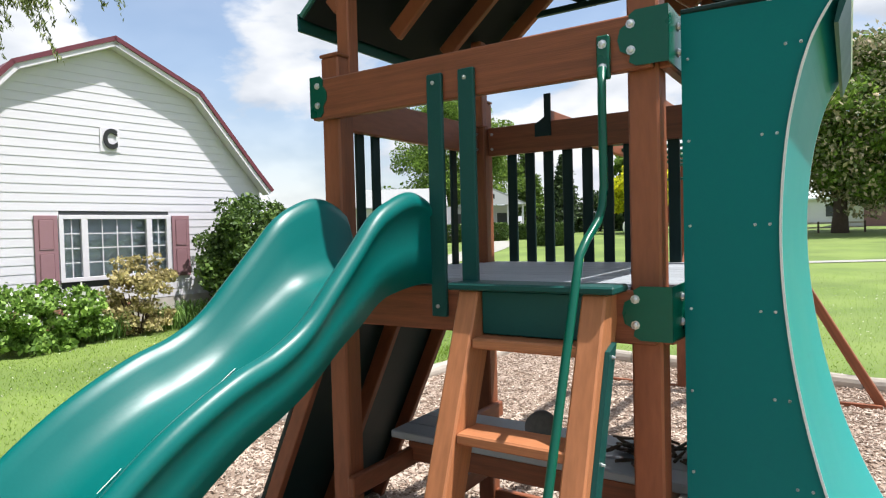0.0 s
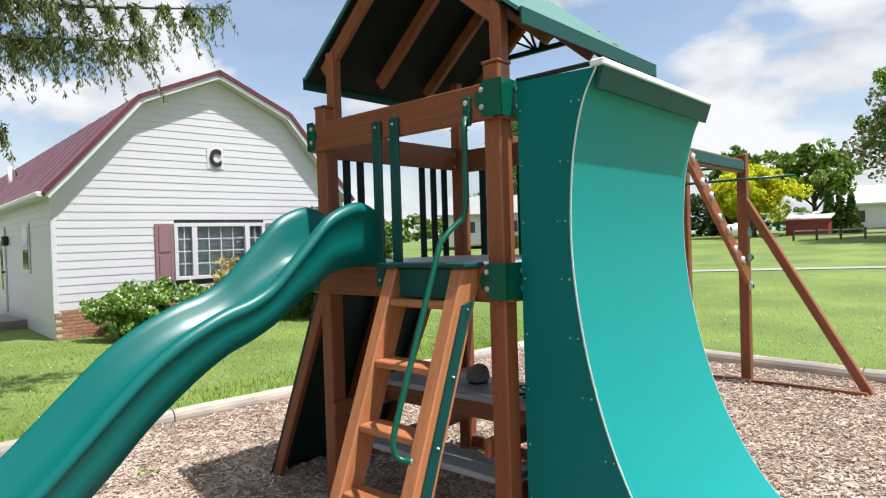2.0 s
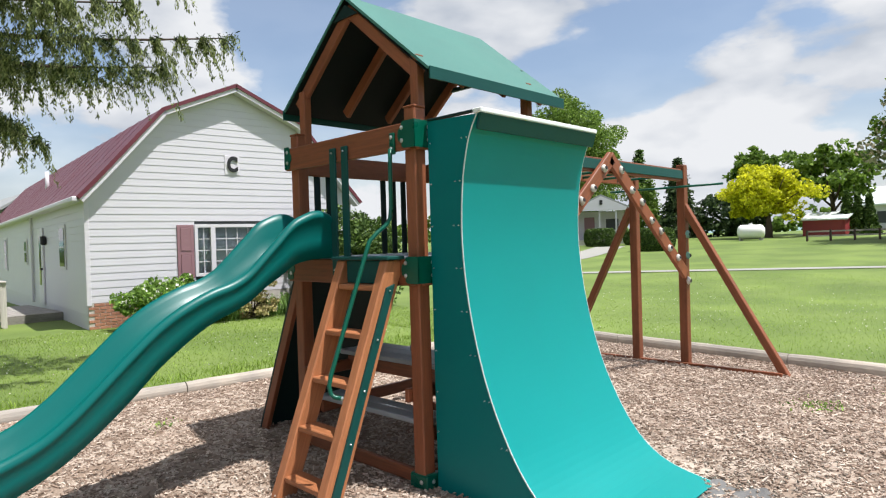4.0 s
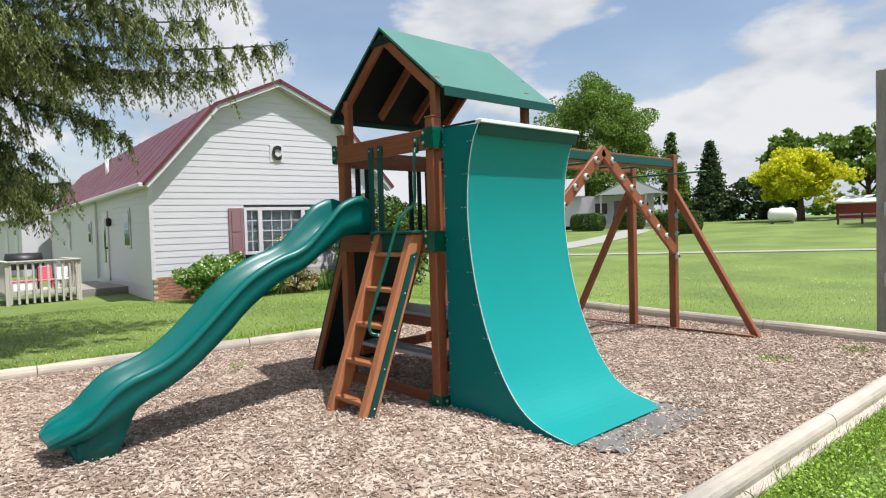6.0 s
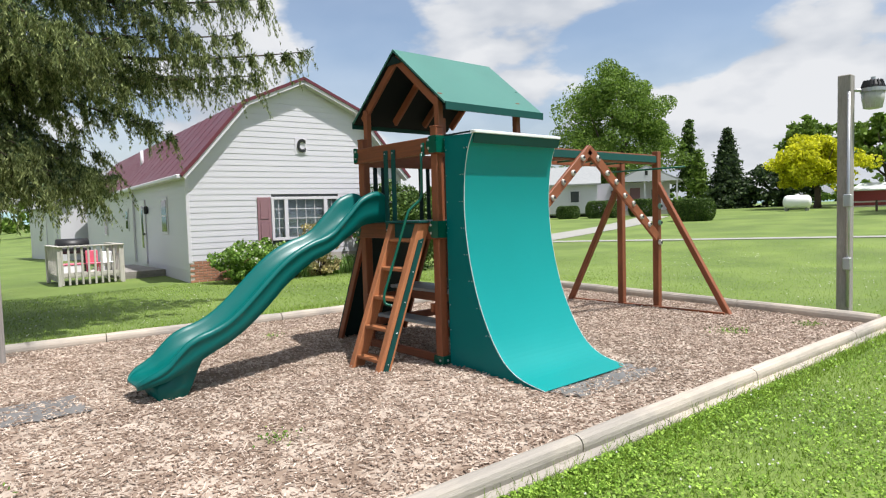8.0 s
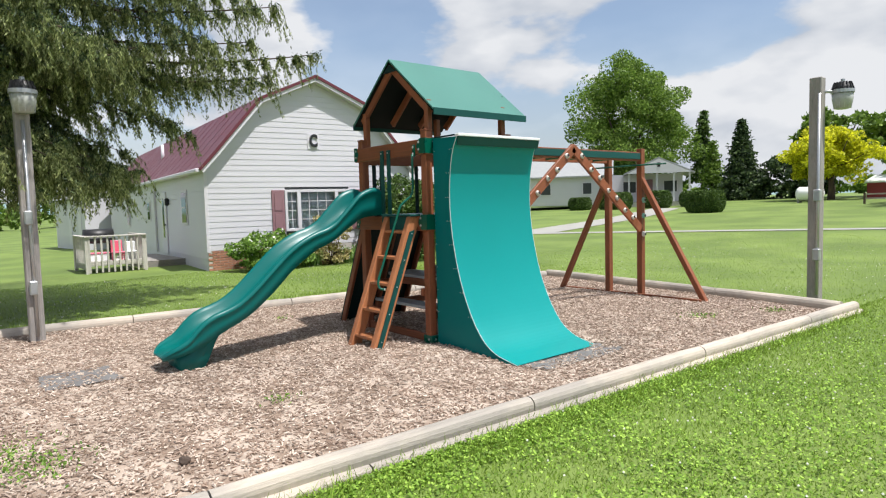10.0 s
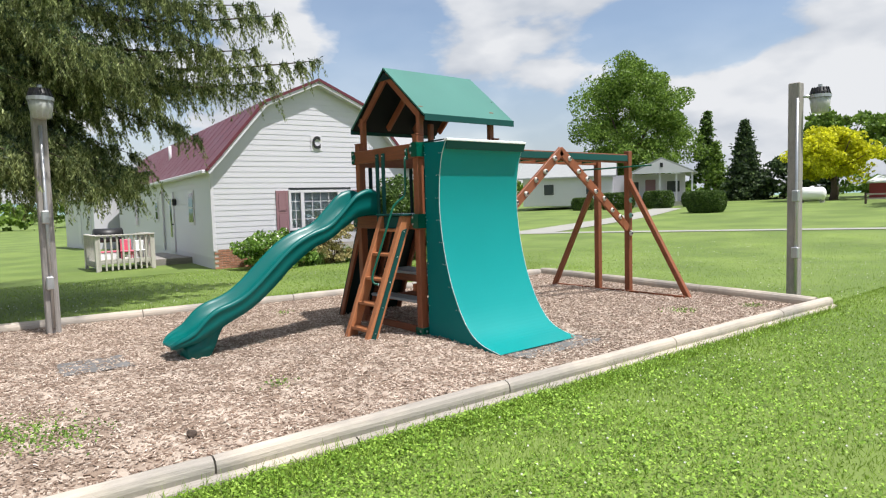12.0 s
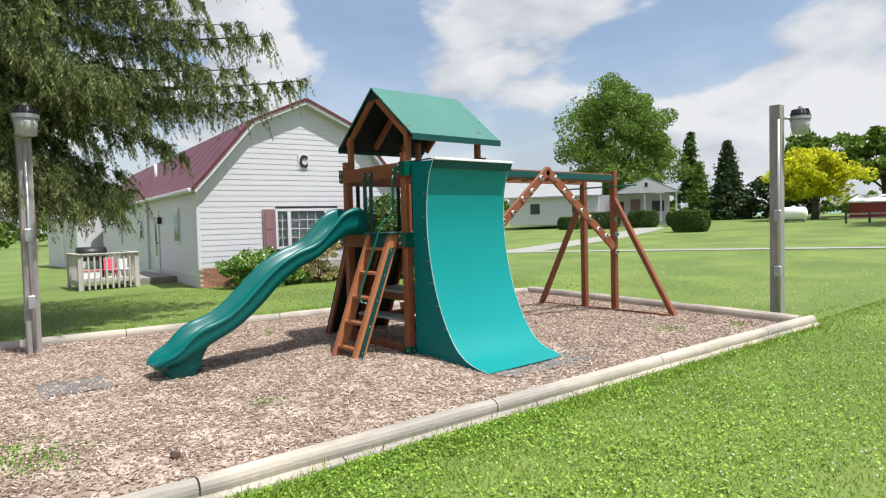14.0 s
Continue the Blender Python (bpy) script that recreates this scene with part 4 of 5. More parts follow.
def build_letter():
    cu = bpy.data.curves.new("letter", "FONT")
    cu.body, cu.size, cu.extrude, cu.offset, cu.align_x, cu.align_y = "C", 0.48, 0.012, 0.022, "CENTER", "CENTER"
    tmp = bpy.data.objects.new("tmp", cu)
    me = bpy.data.meshes.new_from_object(tmp)
    bpy.data.objects.remove(tmp)
    me.transform(Matrix.Translation((GX + 0.035, 4.55, 3.585)) @ Euler((radians(90), 0, radians(90))).to_matrix().to_4x4() @ Matrix.Diagonal((0.74, 1, 1, 1)))
    me.materials.clear()
    me.materials.append(M["dark"])
    sg = thing("letter_sign", (GX + 0.03, 4.55, 3.585), "black letter C on a white plate on the gable", "sign")
    part("plate", box((GX + 0.002, 4.37, 3.36), (GX + 0.012, 4.73, 3.81), 0.002), "trim", sg)
    ob = new("letter", me)
    ob.parent = sg
    ob.matrix_parent_inverse = Matrix.Translation(-sg.location)
    sg.matrix_world = BARN_TURN @ Matrix.Translation(sg.location)


build_letter()


# ---- under and beside the tower ----
def build_climbing_wall():
    cw = thing("climbing_wall", (-1.9, 0.7, 0), "dark green sloping climbing wall on brown battens", "climbing wall")
    top, foot = Vector((-1.53, 0, 1.42)), Vector((-2.2, 0, -0.02))
    d = (top - foot).normalized()
    n = Vector((d.z, 0, -d.x)) * -1
    out = [(foot.x, foot.z), (top.x, top.z), (top.x + n.x * 0.02, top.z + n.z * 0.02), (foot.x + n.x * 0.02, foot.z + n.z * 0.02)]
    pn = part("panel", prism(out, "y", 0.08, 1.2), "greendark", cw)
    for y in (0.1, 0.62, 1.14):
        a, b = foot - n * 0.04, top - n * 0.04
        part("batten", beam((a.x, y, a.z), (b.x, y, b.z), 0.042, 0.08, 0.005, up=tuple(n)), "wood", cw, axis=tuple(d))
    for k in range(9):
        f = 0.12 + 0.095 * k
        p = foot.lerp(top, f) + n * 0.02
        climbing_hold(pn, (p.x, 0.3 + 0.4 * (k % 3) * 0.95, p.z), n, "hold" if k % 2 else "holdgreen")


build_climbing_wall()


def build_picnic_table():
    tb = thing("picnic_table", (-0.75, 0.65, 0), "wooden picnic table with dark weathered boards under the deck", "table")
    for i, y in enumerate((0.43, 0.578, 0.726)):
        part("table_board", box((-1.46, y, 0.70), (0.0, y + 0.142, 0.738), 0.006), "deck", tb)
    for y in (0.44, 0.84):
        part("apron_board", box((-1.36, y, 0.60), (-0.12, y + 0.03, 0.698), 0.005), "wood", tb)
    for y in (0.14, 1.14):
        for k in range(2):
            part("seat_board", box((-1.365, y + k * 0.125, 0.385), (-0.14, y + k * 0.125 + 0.118, 0.423), 0.006), "deck", tb)
    for x in (-1.37, -0.168):
        part("table_bearer", box((x, 0.0, 0.575), (x + 0.038, 1.40, 0.665), 0.006), "wood", tb)
        part("seat_bearer", box((x + 0.04, 0.13, 0.29), (x + 0.078, 1.31, 0.383), 0.006), "wood", tb)
    st = bmesh.new()
    bmesh.ops.create_icosphere(st, subdivisions=3, radius=0.07)
    for v in st.verts:
        v.co *= 1 + 0.35 * noise.noise(v.co * 9 + Vector((4, 1, 2)))
        v.co = Vector((v.co.x * 1.1 - 0.78, v.co.y + 0.72, max(v.co.z, -0.05) * 0.95 + 0.786))
    tagged(part("stone", st, "stone", smooth=True), "rough grey stone lying on the table", "stone")
    rng = random.Random(5)
    for i in range(26):
        bm = tube([(0, 0, -0.05), (0.004, 0, 0.0), (0, 0.003, 0.05)], [0.007, 0.009, 0.005], 5)
        m = Matrix.Translation((-0.27 + rng.gauss(0, 0.1), 0.66 + rng.gauss(0, 0.07), 0.75 + rng.random() * 0.03)) @ Euler((rng.uniform(1.2, 1.9), rng.uniform(-0.3, 0.3), rng.uniform(0, 6))).to_matrix().to_4x4()
        bm.transform(m)
        tagged(part("twig", bm, "bark", uv=False), "dark broken twig in a heap on the table", "twig", "twigs on the table")


build_picnic_table()


def build_mat(x0, y0, x1, y1, seed, label):
    """A worn rubber mat half buried in the chips, its rim torn and wavy."""
    nx, ny = 30, 30
    verts, faces = [], []
    for j in range(ny + 1):
        for i in range(nx + 1):
            u, v = i / nx * 2 - 1, j / ny * 2 - 1
            rag = 1 + 0.16 * noise.noise(Vector((u * 2.2, v * 2.2, seed)))
            x, y = (x0 + x1) / 2 + (x1 - x0) / 2 * u * rag, (y0 + y1) / 2 + (y1 - y0) / 2 * v * rag
            fold = 0.02 * abs(noise.noise(Vector((x * 4.5, y * 4.5, seed)))) + 0.012 * noise.noise(Vector((x * 11, y * 11, seed)))
            verts.append((x, y, mulch_z(x, y) + 0.008 + fold))
    for j in range(ny):
        for i in range(nx):
            faces.append((j * (nx + 1) + i, j * (nx + 1) + i + 1, (j + 1) * (nx + 1) + i + 1, (j + 1) * (nx + 1) + i))
    tagged(mesh_object("rubber_mat", verts, faces, "rubber", True), label, "mat")


build_mat(1.27, 0.12, 1.66, 1.42, 2.0, "torn black rubber mat below the curved ramp")
build_mat(-1.72, -3.7, -1.05, -3.05, 7.0, "worn black rubber mat beyond the slide's end")


def fallen_cone():
    bm = bmesh.new()
    bmesh.ops.create_icosphere(bm, subdivisions=2, radius=0.034)
    for v in bm.verts:
        v.co *= 1 + 0.35 * noise.noise(v.co * 40)
        v.co = Vector((v.co.x * 1.2 + 1.557, v.co.y - 3.266, v.co.z * 0.8 + 0.045))
    tagged(part("fallen_cone", bm, "bark", uv=False), "brown fallen conifer cone on the mulch", "cone")


fallen_cone()


# ---- yard lamps ----
def lamp_post(at, top, head, arm, name_label):
    x, y = at
    lp = thing("yard_lamp", (x, y, 0), name_label, "lamp post", "yard lamps")
    w = 0.085
    part("post", box((x - w, y - w, -0.05), (x + w, y + w, top), 0.012), "greywood", lp)
    cd = Vector((0.07, -0.115, 0)) if arm.y >= 0 and arm.x > 0.2 else Vector((0.105, 0.0, 0))
    c = part("conduit", tube([(x + cd.x, y + cd.y, 0.1), (x + cd.x, y + cd.y, top - 0.25)], 0.022, 8), "steelgrey", lp, smooth=True)
    for z in (0.72, 1.62):
        part("junction_box", box((x + cd.x - 0.05, y + cd.y - 0.06, z - 0.09), (x + cd.x + 0.05, y + cd.y + 0.03, z + 0.09), 0.012), "steelgrey", c)
    hp = Vector((x, y, 0)) + arm
    part("arm", tube([(x, y, head + 0.28), (hp.x, hp.y, head + 0.265)], 0.025, 8), "steelgrey", lp, smooth=True)
    hz = head
    prof = [(0.07, 0.0), (0.115, 0.012), (0.14, 0.14), (0.145, 0.24)]
    lens = part("lens", tube([(hp.x, hp.y, hz + z) for _, z in prof], [r for r, _ in prof], 20), "lampglass", lp, "ribbed frosted lens", smooth=True)
    for k in range(12):
        a = k * math.tau / 12
        part("lens_rib", beam((hp.x + 0.117 * math.cos(a), hp.y + 0.117 * math.sin(a), hz + 0.012), (hp.x + 0.146 * math.cos(a), hp.y + 0.146 * math.sin(a), hz + 0.24), 0.006, 0.006, 0), "steelgrey", lens)
    part("rim", tube([(hp.x, hp.y, hz + 0.24), (hp.x, hp.y, hz + 0.29)], [0.16, 0.16], 20), "steelgrey", lp)
    hd = part("housing", tube([(hp.x, hp.y, hz + z) for z in (0.29, 0.33, 0.39, 0.41)], [0.14, 0.135, 0.105, 0.05], 20), "dark", lp, "black finned housing")
    for k in range(16):
        a = k * math.tau / 16
        part("fin", beam((hp.x + 0.145 * math.cos(a), hp.y + 0.145 * math.sin(a), hz + 0.29), (hp.x + 0.11 * math.cos(a), hp.y + 0.11 * math.sin(a), hz + 0.4), 0.01, 0.02, 0), "dark", hd)
    part("photocell", tube([(hp.x, hp.y, hz + 0.4), (hp.x, hp.y, hz + 0.45)], 0.03, 10), "steelgrey", lp)
    return lp


lamp_post((1.86, 6.14), 3.40, 2.91, Vector((0.27, 0.22, 0)), "grey wooden yard lamp post with a black barn light")
lamp_post((-3.95, -3.42), 3.1, 2.93, Vector((0.16, 0.02, 0)), "grey wooden yard lamp post with a barn light below spruce branches")


# ---- the barn's deck ----
def build_deck():
    dk = thing("wooden_deck", (-15.4, -0.3, 0), "weathered grey wooden deck with a baluster railing", "deck")
    X, ya, yb, zf = -13.62, -1.12, 0.36, 0.27
    for k in range(12):
        y = ya + (yb - ya) * k / 12
        part("floor_board", box((-15.3, y + 0.004, zf - 0.03), (X, y + (yb - ya) / 12 - 0.004, zf)), "deckwood", dk)
    for k in range(10):
        y = ya + 0.02 + k * (yb - ya - 0.11) / 9
        part("baluster", box((X, y + 0.02, 0.02), (X + 0.035, y + 0.07, 1.0), 0.004), "deckwood", dk)
    part("top_rail", box((X - 0.05, ya - 0.05, 1.0), (X + 0.07, yb + 0.05, 1.04), 0.008), "deckwood", dk)
    part("bottom_rail", box((X - 0.045, ya, 0.2), (X - 0.005, yb, 0.33), 0.006), "deckwood", dk)
    for x in (-13.64, -15.28):
        for y in (ya - 0.04, yb - 0.04):
            part("deck_post", box((x - 0.05, y, -0.35), (x + 0.045, y + 0.09, 1.0), 0.006), "deckwood", dk)
    for y in (ya, yb):
        part("top_rail", box((-15.3, y - 0.05, 1.001), (X - 0.055, y + 0.07, 1.035), 0.008), "deckwood", dk)
        for k in range(11):
            x = -15.2 + k * 0.15
            part("baluster", box((x, y, 0.1), (x + 0.05, y + 0.03, 1.0), 0.004), "deckwood", dk)
    stp = thing("entry_step", (-15.3, 1.05, 0), "low weathered wooden entry step at the side door", "step")
    for k in range(5):
        part("step_board", box((-17.6, 0.45 + k * 0.25, 0.16), (-14.3, 0.45 + k * 0.25 + 0.24, 0.195), 0.005), "greywood", stp)
    part("riser", box((-17.6, 0.43, -0.3), (-14.32, 0.45, 0.16)), "greywood", stp)
    part("riser", box((-14.32, 0.43, -0.3), (-14.3, 1.68, 0.16)), "greywood", stp)
    # toys and a covered grill on the deck
    for i, (x, y, s, m, lab) in enumerate(((-14.05, -0.25, 0.6, "pink", "pink plastic toy chair on the deck"), (-14.15, 0.12, 0.55, "whitecap", "white plastic toy chair on the deck"))):
        t = thing("toy_chair", (x, y, zf), lab, "toy chair")
        part("seat", box((x - 0.16, y - 0.16, zf + 0.24), (x + 0.16, y + 0.16, zf + 0.28), 0.012), m, t)
        part("backrest", box((x - 0.17, y - 0.15, zf + 0.28), (x - 0.13, y + 0.15, zf + s), 0.015), m, t)
        for dx in (-0.14, 0.11):
            for dy in (-0.14, 0.11):
                part("leg", box((x + dx, y + dy, zf), (x + dx + 0.03, y + dy + 0.03, zf + 0.24)), m, t)
    bx = thing("toy_box", (-14.6, -0.65, zf), "white and pink toy box on the deck", "toy box")
    part("body", box((-14.75, -0.9, zf), (-14.45, -0.4, zf + 0.22), 0.02), "whitecap", bx)
    part("lid", box((-14.77, -0.92, zf + 0.222), (-14.43, -0.38, zf + 0.26), 0.015), "pink", bx)
    gr = thing("barbecue_grill", (-14.72, -0.6, zf), "black lidded barbecue grill on the deck", "grill")
    lid = tube([(-14.72, -1.0, zf + 0.72), (-14.72, -0.98, zf + 0.72), (-14.72, -0.22, zf + 0.72), (-14.72, -0.2, zf + 0.72)], [0.12, 0.21, 0.21, 0.12], 16)
    part("lid", lid, "dark", gr, smooth=True)
    part("body", box((-14.97, -1.0, zf + 0.55), (-14.47, -0.2, zf + 0.7), 0.03), "dark", gr)
    for x in (-14.92, -14.57):
        for y in (-0.95, -0.3):
            part("leg", box((x, y, zf), (x + 0.05, y + 0.05, zf + 0.56)), "dark", gr)


build_deck()


def build_annex():
    """The low grey-roofed wing behind the barn."""
    an = thing("rear_wing", (-38, 5, 0), "pale rear wing with a grey shingle roof behind the barn", "building")
    part("wall", box((-43, 2.3, -1.0), (-33.2, 8.4, 2.6)), "siding", an)
    for (ya, za), (yb, zb) in (((1.9, 2.5), (5.3, 4.7)), ((5.3, 4.7), (8.8, 2.5))):
        n = Vector((0, -(zb - za), yb - ya)).normalized()
        part("roof", prism([(ya, za), (yb, zb), (yb - n.y * 0.12, zb - n.z * 0.12), (ya - n.y * 0.12, za - n.z * 0.12)], "x", -43.4, -32.9), "slate", an)
    for x in (-35.0, -38.0):
        part("door", box((x, 2.26, -0.2), (x + 0.9, 2.298, 1.95)), "trim", an)


build_annex()


# ---- plants ----
def leaf_quads(pts, size, rng, long=1.6, droop=None):
    """Small four-cornered leaves at pts, each turned its own way."""
    n = len(pts)
    a = rng.normal(size=(n, 3))
    a /= np.linalg.norm(a, axis=1)[:, None]
    if droop is not None:
        a = a * (1 - droop) + np.array([0, 0, -1.0]) * droop
        a /= np.linalg.norm(a, axis=1)[:, None]
    b = np.cross(a, rng.normal(size=(n, 3)))
    b /= np.linalg.norm(b, axis=1)[:, None]
    s = size * rng.uniform(0.6, 1.35, n)[:, None]
    v = np.stack([pts - a * s * long * 0.5, pts + b * s * 0.5, pts + a * s * long * 0.5, pts - b * s * 0.5], 1).reshape(-1, 3)
    f = np.arange(4 * n).reshape(-1, 4)
    return v, f


def leaf_part(name, v, f, material, parent):
    ob = mesh_object(name, v.tolist(), f.tolist(), material)
    ob.parent = parent
    ob.matrix_parent_inverse = Matrix.Translation(-parent.location)
    return ob


def crown_points(centre, radii, clumps, per, rng, clump_r=0.28, hollow=0.55, taper=0.0):
    """Clumps of leaves spread over an uneven crown."""
    c = rng.normal(size=(clumps, 3))
    c /= np.linalg.norm(c, axis=1)[:, None]
    r = hollow + (1 - hollow) * rng.uniform(0, 1, clumps) ** 0.6
    r *= 1 + 0.18 * np.sin(c[:, 0] * 5 + c[:, 2] * 7 + centre[0])
    cc = c * r[:, None] * np.array(radii)
    cc[:, :2] *= (1 - taper * cc[:, 2:3] / radii[2])
    k = np.repeat(np.arange(clumps), per)
    rad = clump_r * np.mean(radii) * rng.uniform(0.6, 1.4, clumps)
    g = rng.normal(size=(len(k), 3))
    g *= np.minimum(1.0, 1.5 / np.linalg.norm(g, axis=1))[:, None]
    p = cc[k] + g * rad[k][:, None] * np.array([0.62, 0.62, 0.42])
    return p + np.array(centre)


def broad_tree(at, height, radii, crown_z, material, label, leaf=0.35, clumps=130, per=60, seed=1, trunk_r=0.3, second=None, limbs=7, clump_r=0.2, taper=0.0, shift=0.0):
    rng = np.random.default_rng(seed)
    x, y = at
    z = ground_z(x, y)
    tr = thing("tree", (x, y, z), label, "tree")
    bm = tube([(x, y, z - 0.1), (x + 0.05, y, z + height * 0.12), (x - 0.05, y + 0.05, z + height * 0.35), (x, y, z + height * 0.75)], [trunk_r * 1.3, trunk_r, trunk_r * 0.7, trunk_r * 0.15], 9)
    for k in range(limbs):
        a = k * math.tau / limbs + rng.uniform(-0.3, 0.3)
        z0 = z + height * rng.uniform(0.2, 0.45)
        e = Vector((x + math.cos(a) * radii[0] * 0.7, y + math.sin(a) * radii[1] * 0.7, z + crown_z + radii[2] * rng.uniform(-0.3, 0.6)))
        tube([(x, y, z0), Vector((x, y, z0)).lerp(e, 0.5) + Vector((0, 0, -0.25)), e], [trunk_r * 0.5, trunk_r * 0.3, trunk_r * 0.06], 6, bm)
    part("trunk", bm, "bark", tr, smooth=True, uv=False)
    p = crown_points((x + shift, y, z + crown_z), radii, clumps, per, rng, clump_r, 0.4, taper)
    p = p[p[:, 2] > z + 0.4]
    v, f = leaf_quads(p, leaf, rng)
    leaf_part("crown", v, f, material, tr)
    if second:
        p2 = crown_points((x + shift, y, z + crown_z - radii[2] * 0.15), [r * 0.98 for r in radii], clumps, per * 2 // 3, rng, hollow=0.75)
        v, f = leaf_quads(p2, leaf, rng)
        leaf_part("blossom", v, f, second, tr)
    return tr


def conifer(at, height, radius, material, label, seed=1, leaf=0.3, levels=34, bare=0.05):
    """A cone of drooping whorls, ragged at the edge."""
    rng = np.random.default_rng(seed)
    x, y = at
    z = ground_z(x, y)
    tr = thing("conifer", (x, y, z), label, "conifer")
    part("trunk", tube([(x, y, z - 0.1), (x, y, z + height * 0.5), (x, y, z + height * 0.98)], [radius * 0.09, radius * 0.055, 0.02], 7), "bark", tr, smooth=True, uv=False)
    pts = []
    for i in range(levels):
        h = bare + (1 - bare) * (i / levels) ** 0.9
        r = radius * (1 - h) ** 1.05 * rng.uniform(0.75, 1.12) + 0.1
        for k in range(int(7 + 9 * (1 - h))):
            a = rng.uniform(0, math.tau)
            rr = r * rng.uniform(0.7, 1.1)
            m = int(10 + 26 * rr / radius)
            u = rng.uniform(0.1, 1, m) ** 0.7
            px = x + np.cos(a) * rr * u + rng.normal(0, 0.06 * radius, m)
            py = y + np.sin(a) * rr * u + rng.normal(0, 0.06 * radius, m)
            pz = z + height * h - rr * 0.25 * u + rng.normal(0, 0.03 * radius, m)
            pts.append(np.stack([px, py, pz], 1))
    v, f = leaf_quads(np.concatenate(pts), leaf, rng, 2.0)
    leaf_part("crown", v, f, material, tr)
    return tr


def bush(at, radii, material, label, seed, leaf=0.06, clumps=90, per=90, flowers=None, name="bush", boxy=False):
    rng = np.random.default_rng(seed)
    x, y = at
    z = ground_z(x, y)
    b = thing(name, (x, y, z), label, name.replace("_", " "))
    bm = bmesh.new()
    for k in range(7):
        a = k * math.tau / 7
        tube([(x + 0.05 * math.cos(a), y + 0.05 * math.sin(a), z - 0.03), (x + radii[0] * 0.55 * math.cos(a), y + radii[1] * 0.55 * math.sin(a), z + radii[2] * 1.1)], [0.025, 0.008], 5, bm)
    part("stems", bm, "bark", b, uv=False)
    if boxy:
        n = clumps * per
        q = rng.uniform(-1, 1, (n, 3))
        ax = rng.integers(0, 3, n)
        sg = rng.choice([-1, 1], n)
        q[np.arange(n), ax] = sg * rng.uniform(0.86, 1.0, n)
        q *= 0.97 + 0.03 * rng.normal(size=(n, 1))
        ln = np.linalg.norm(q * np.array([1, 1, 0.72]), axis=1)
        q *= np.where(ln > 1.1, 1.1 / ln, 1.0)[:, None]
        p = q * np.array(radii) + np.array([x, y, z + radii[2]])
    else:
        p = crown_points((x, y, z + radii[2] * 0.95), radii, clumps, per, rng, 0.24, 0.7)
    p = p[p[:, 2] > z + 0.02]
    v, f = leaf_quads(p, leaf, rng)
    leaf_part("leaves", v, f, material, b)
    if flowers:
        s = p[rng.choice(len(p), 620)] * 1.0
        s = s[s[:, 2] > z + radii[2] * 0.7] + np.array([0.04, 0, 0.05])
        v, f = leaf_quads(s, leaf * 1.1, rng, 1.0)
        tagged(leaf_part("blossom", v, f, flowers, b), kind="stuff")
    return b


def strap_plant(at, spread, height, count, seed):
    rng = random.Random(seed)
    x, y = at
    pl = thing("daylily_clump", (x, y, 0), "clump of arching strap-leaved daylilies by the barn wall", "plant", "daylilies")
    bm = bmesh.new()
    for i in range(count):
        a, ln, h = rng.uniform(0, math.tau), rng.uniform(0.5, 1.0) * spread, rng.uniform(0.6, 1.05) * height
        bx, by = x + rng.gauss(0, 0.08), y + rng.gauss(0, 0.12)
        w, prev = 0.012, None
        sx, sy = -math.sin(a), math.cos(a)
        for k in range(6):
            u = k / 5
            r, z = ln * u, h * (1 - (u - 0.6) ** 2 / 0.36) if u < 0.6 else h * (1 - ((u - 0.6) / 0.55) ** 2)
            ww = w * (1 - u * 0.85)
            cur = [bm.verts.new((bx + r * math.cos(a) + s * sx * ww, by + r * math.sin(a) + s * sy * ww, max(z, 0.01))) for s in (-1, 1)]
            if prev:
                bm.faces.new((prev[0], prev[1], cur[1], cur[0]))
            prev = cur
    part("leaves", bm, "strap", pl, uv=False)


bush((-10.42, 2.74), (0.66, 0.95, 0.5), "shrub", "rounded green shrub with white flowers by the barn wall", 11, 0.055, 120, 110, "clover")
bush((-10.38, 4.5), (0.46, 0.6, 0.68), "tan", "tan bronze-leaved shrub in front of the barn window", 12, 0.05, 70, 70)
bush((-9.75, 6.85), (1.08, 1.12, 1.22), "yew", "large clipped dark yew at the barn corner", 13, 0.06, 240, 130)
for i, y in enumerate((3.95, 4.2, 5.45, 5.75, 6.05, 6.4, 6.7)):
    strap_plant((-10.35 + 0.12 * (i % 2), y * 0.955 - 0.09), 0.42, 0.5, 70, 30 + i)


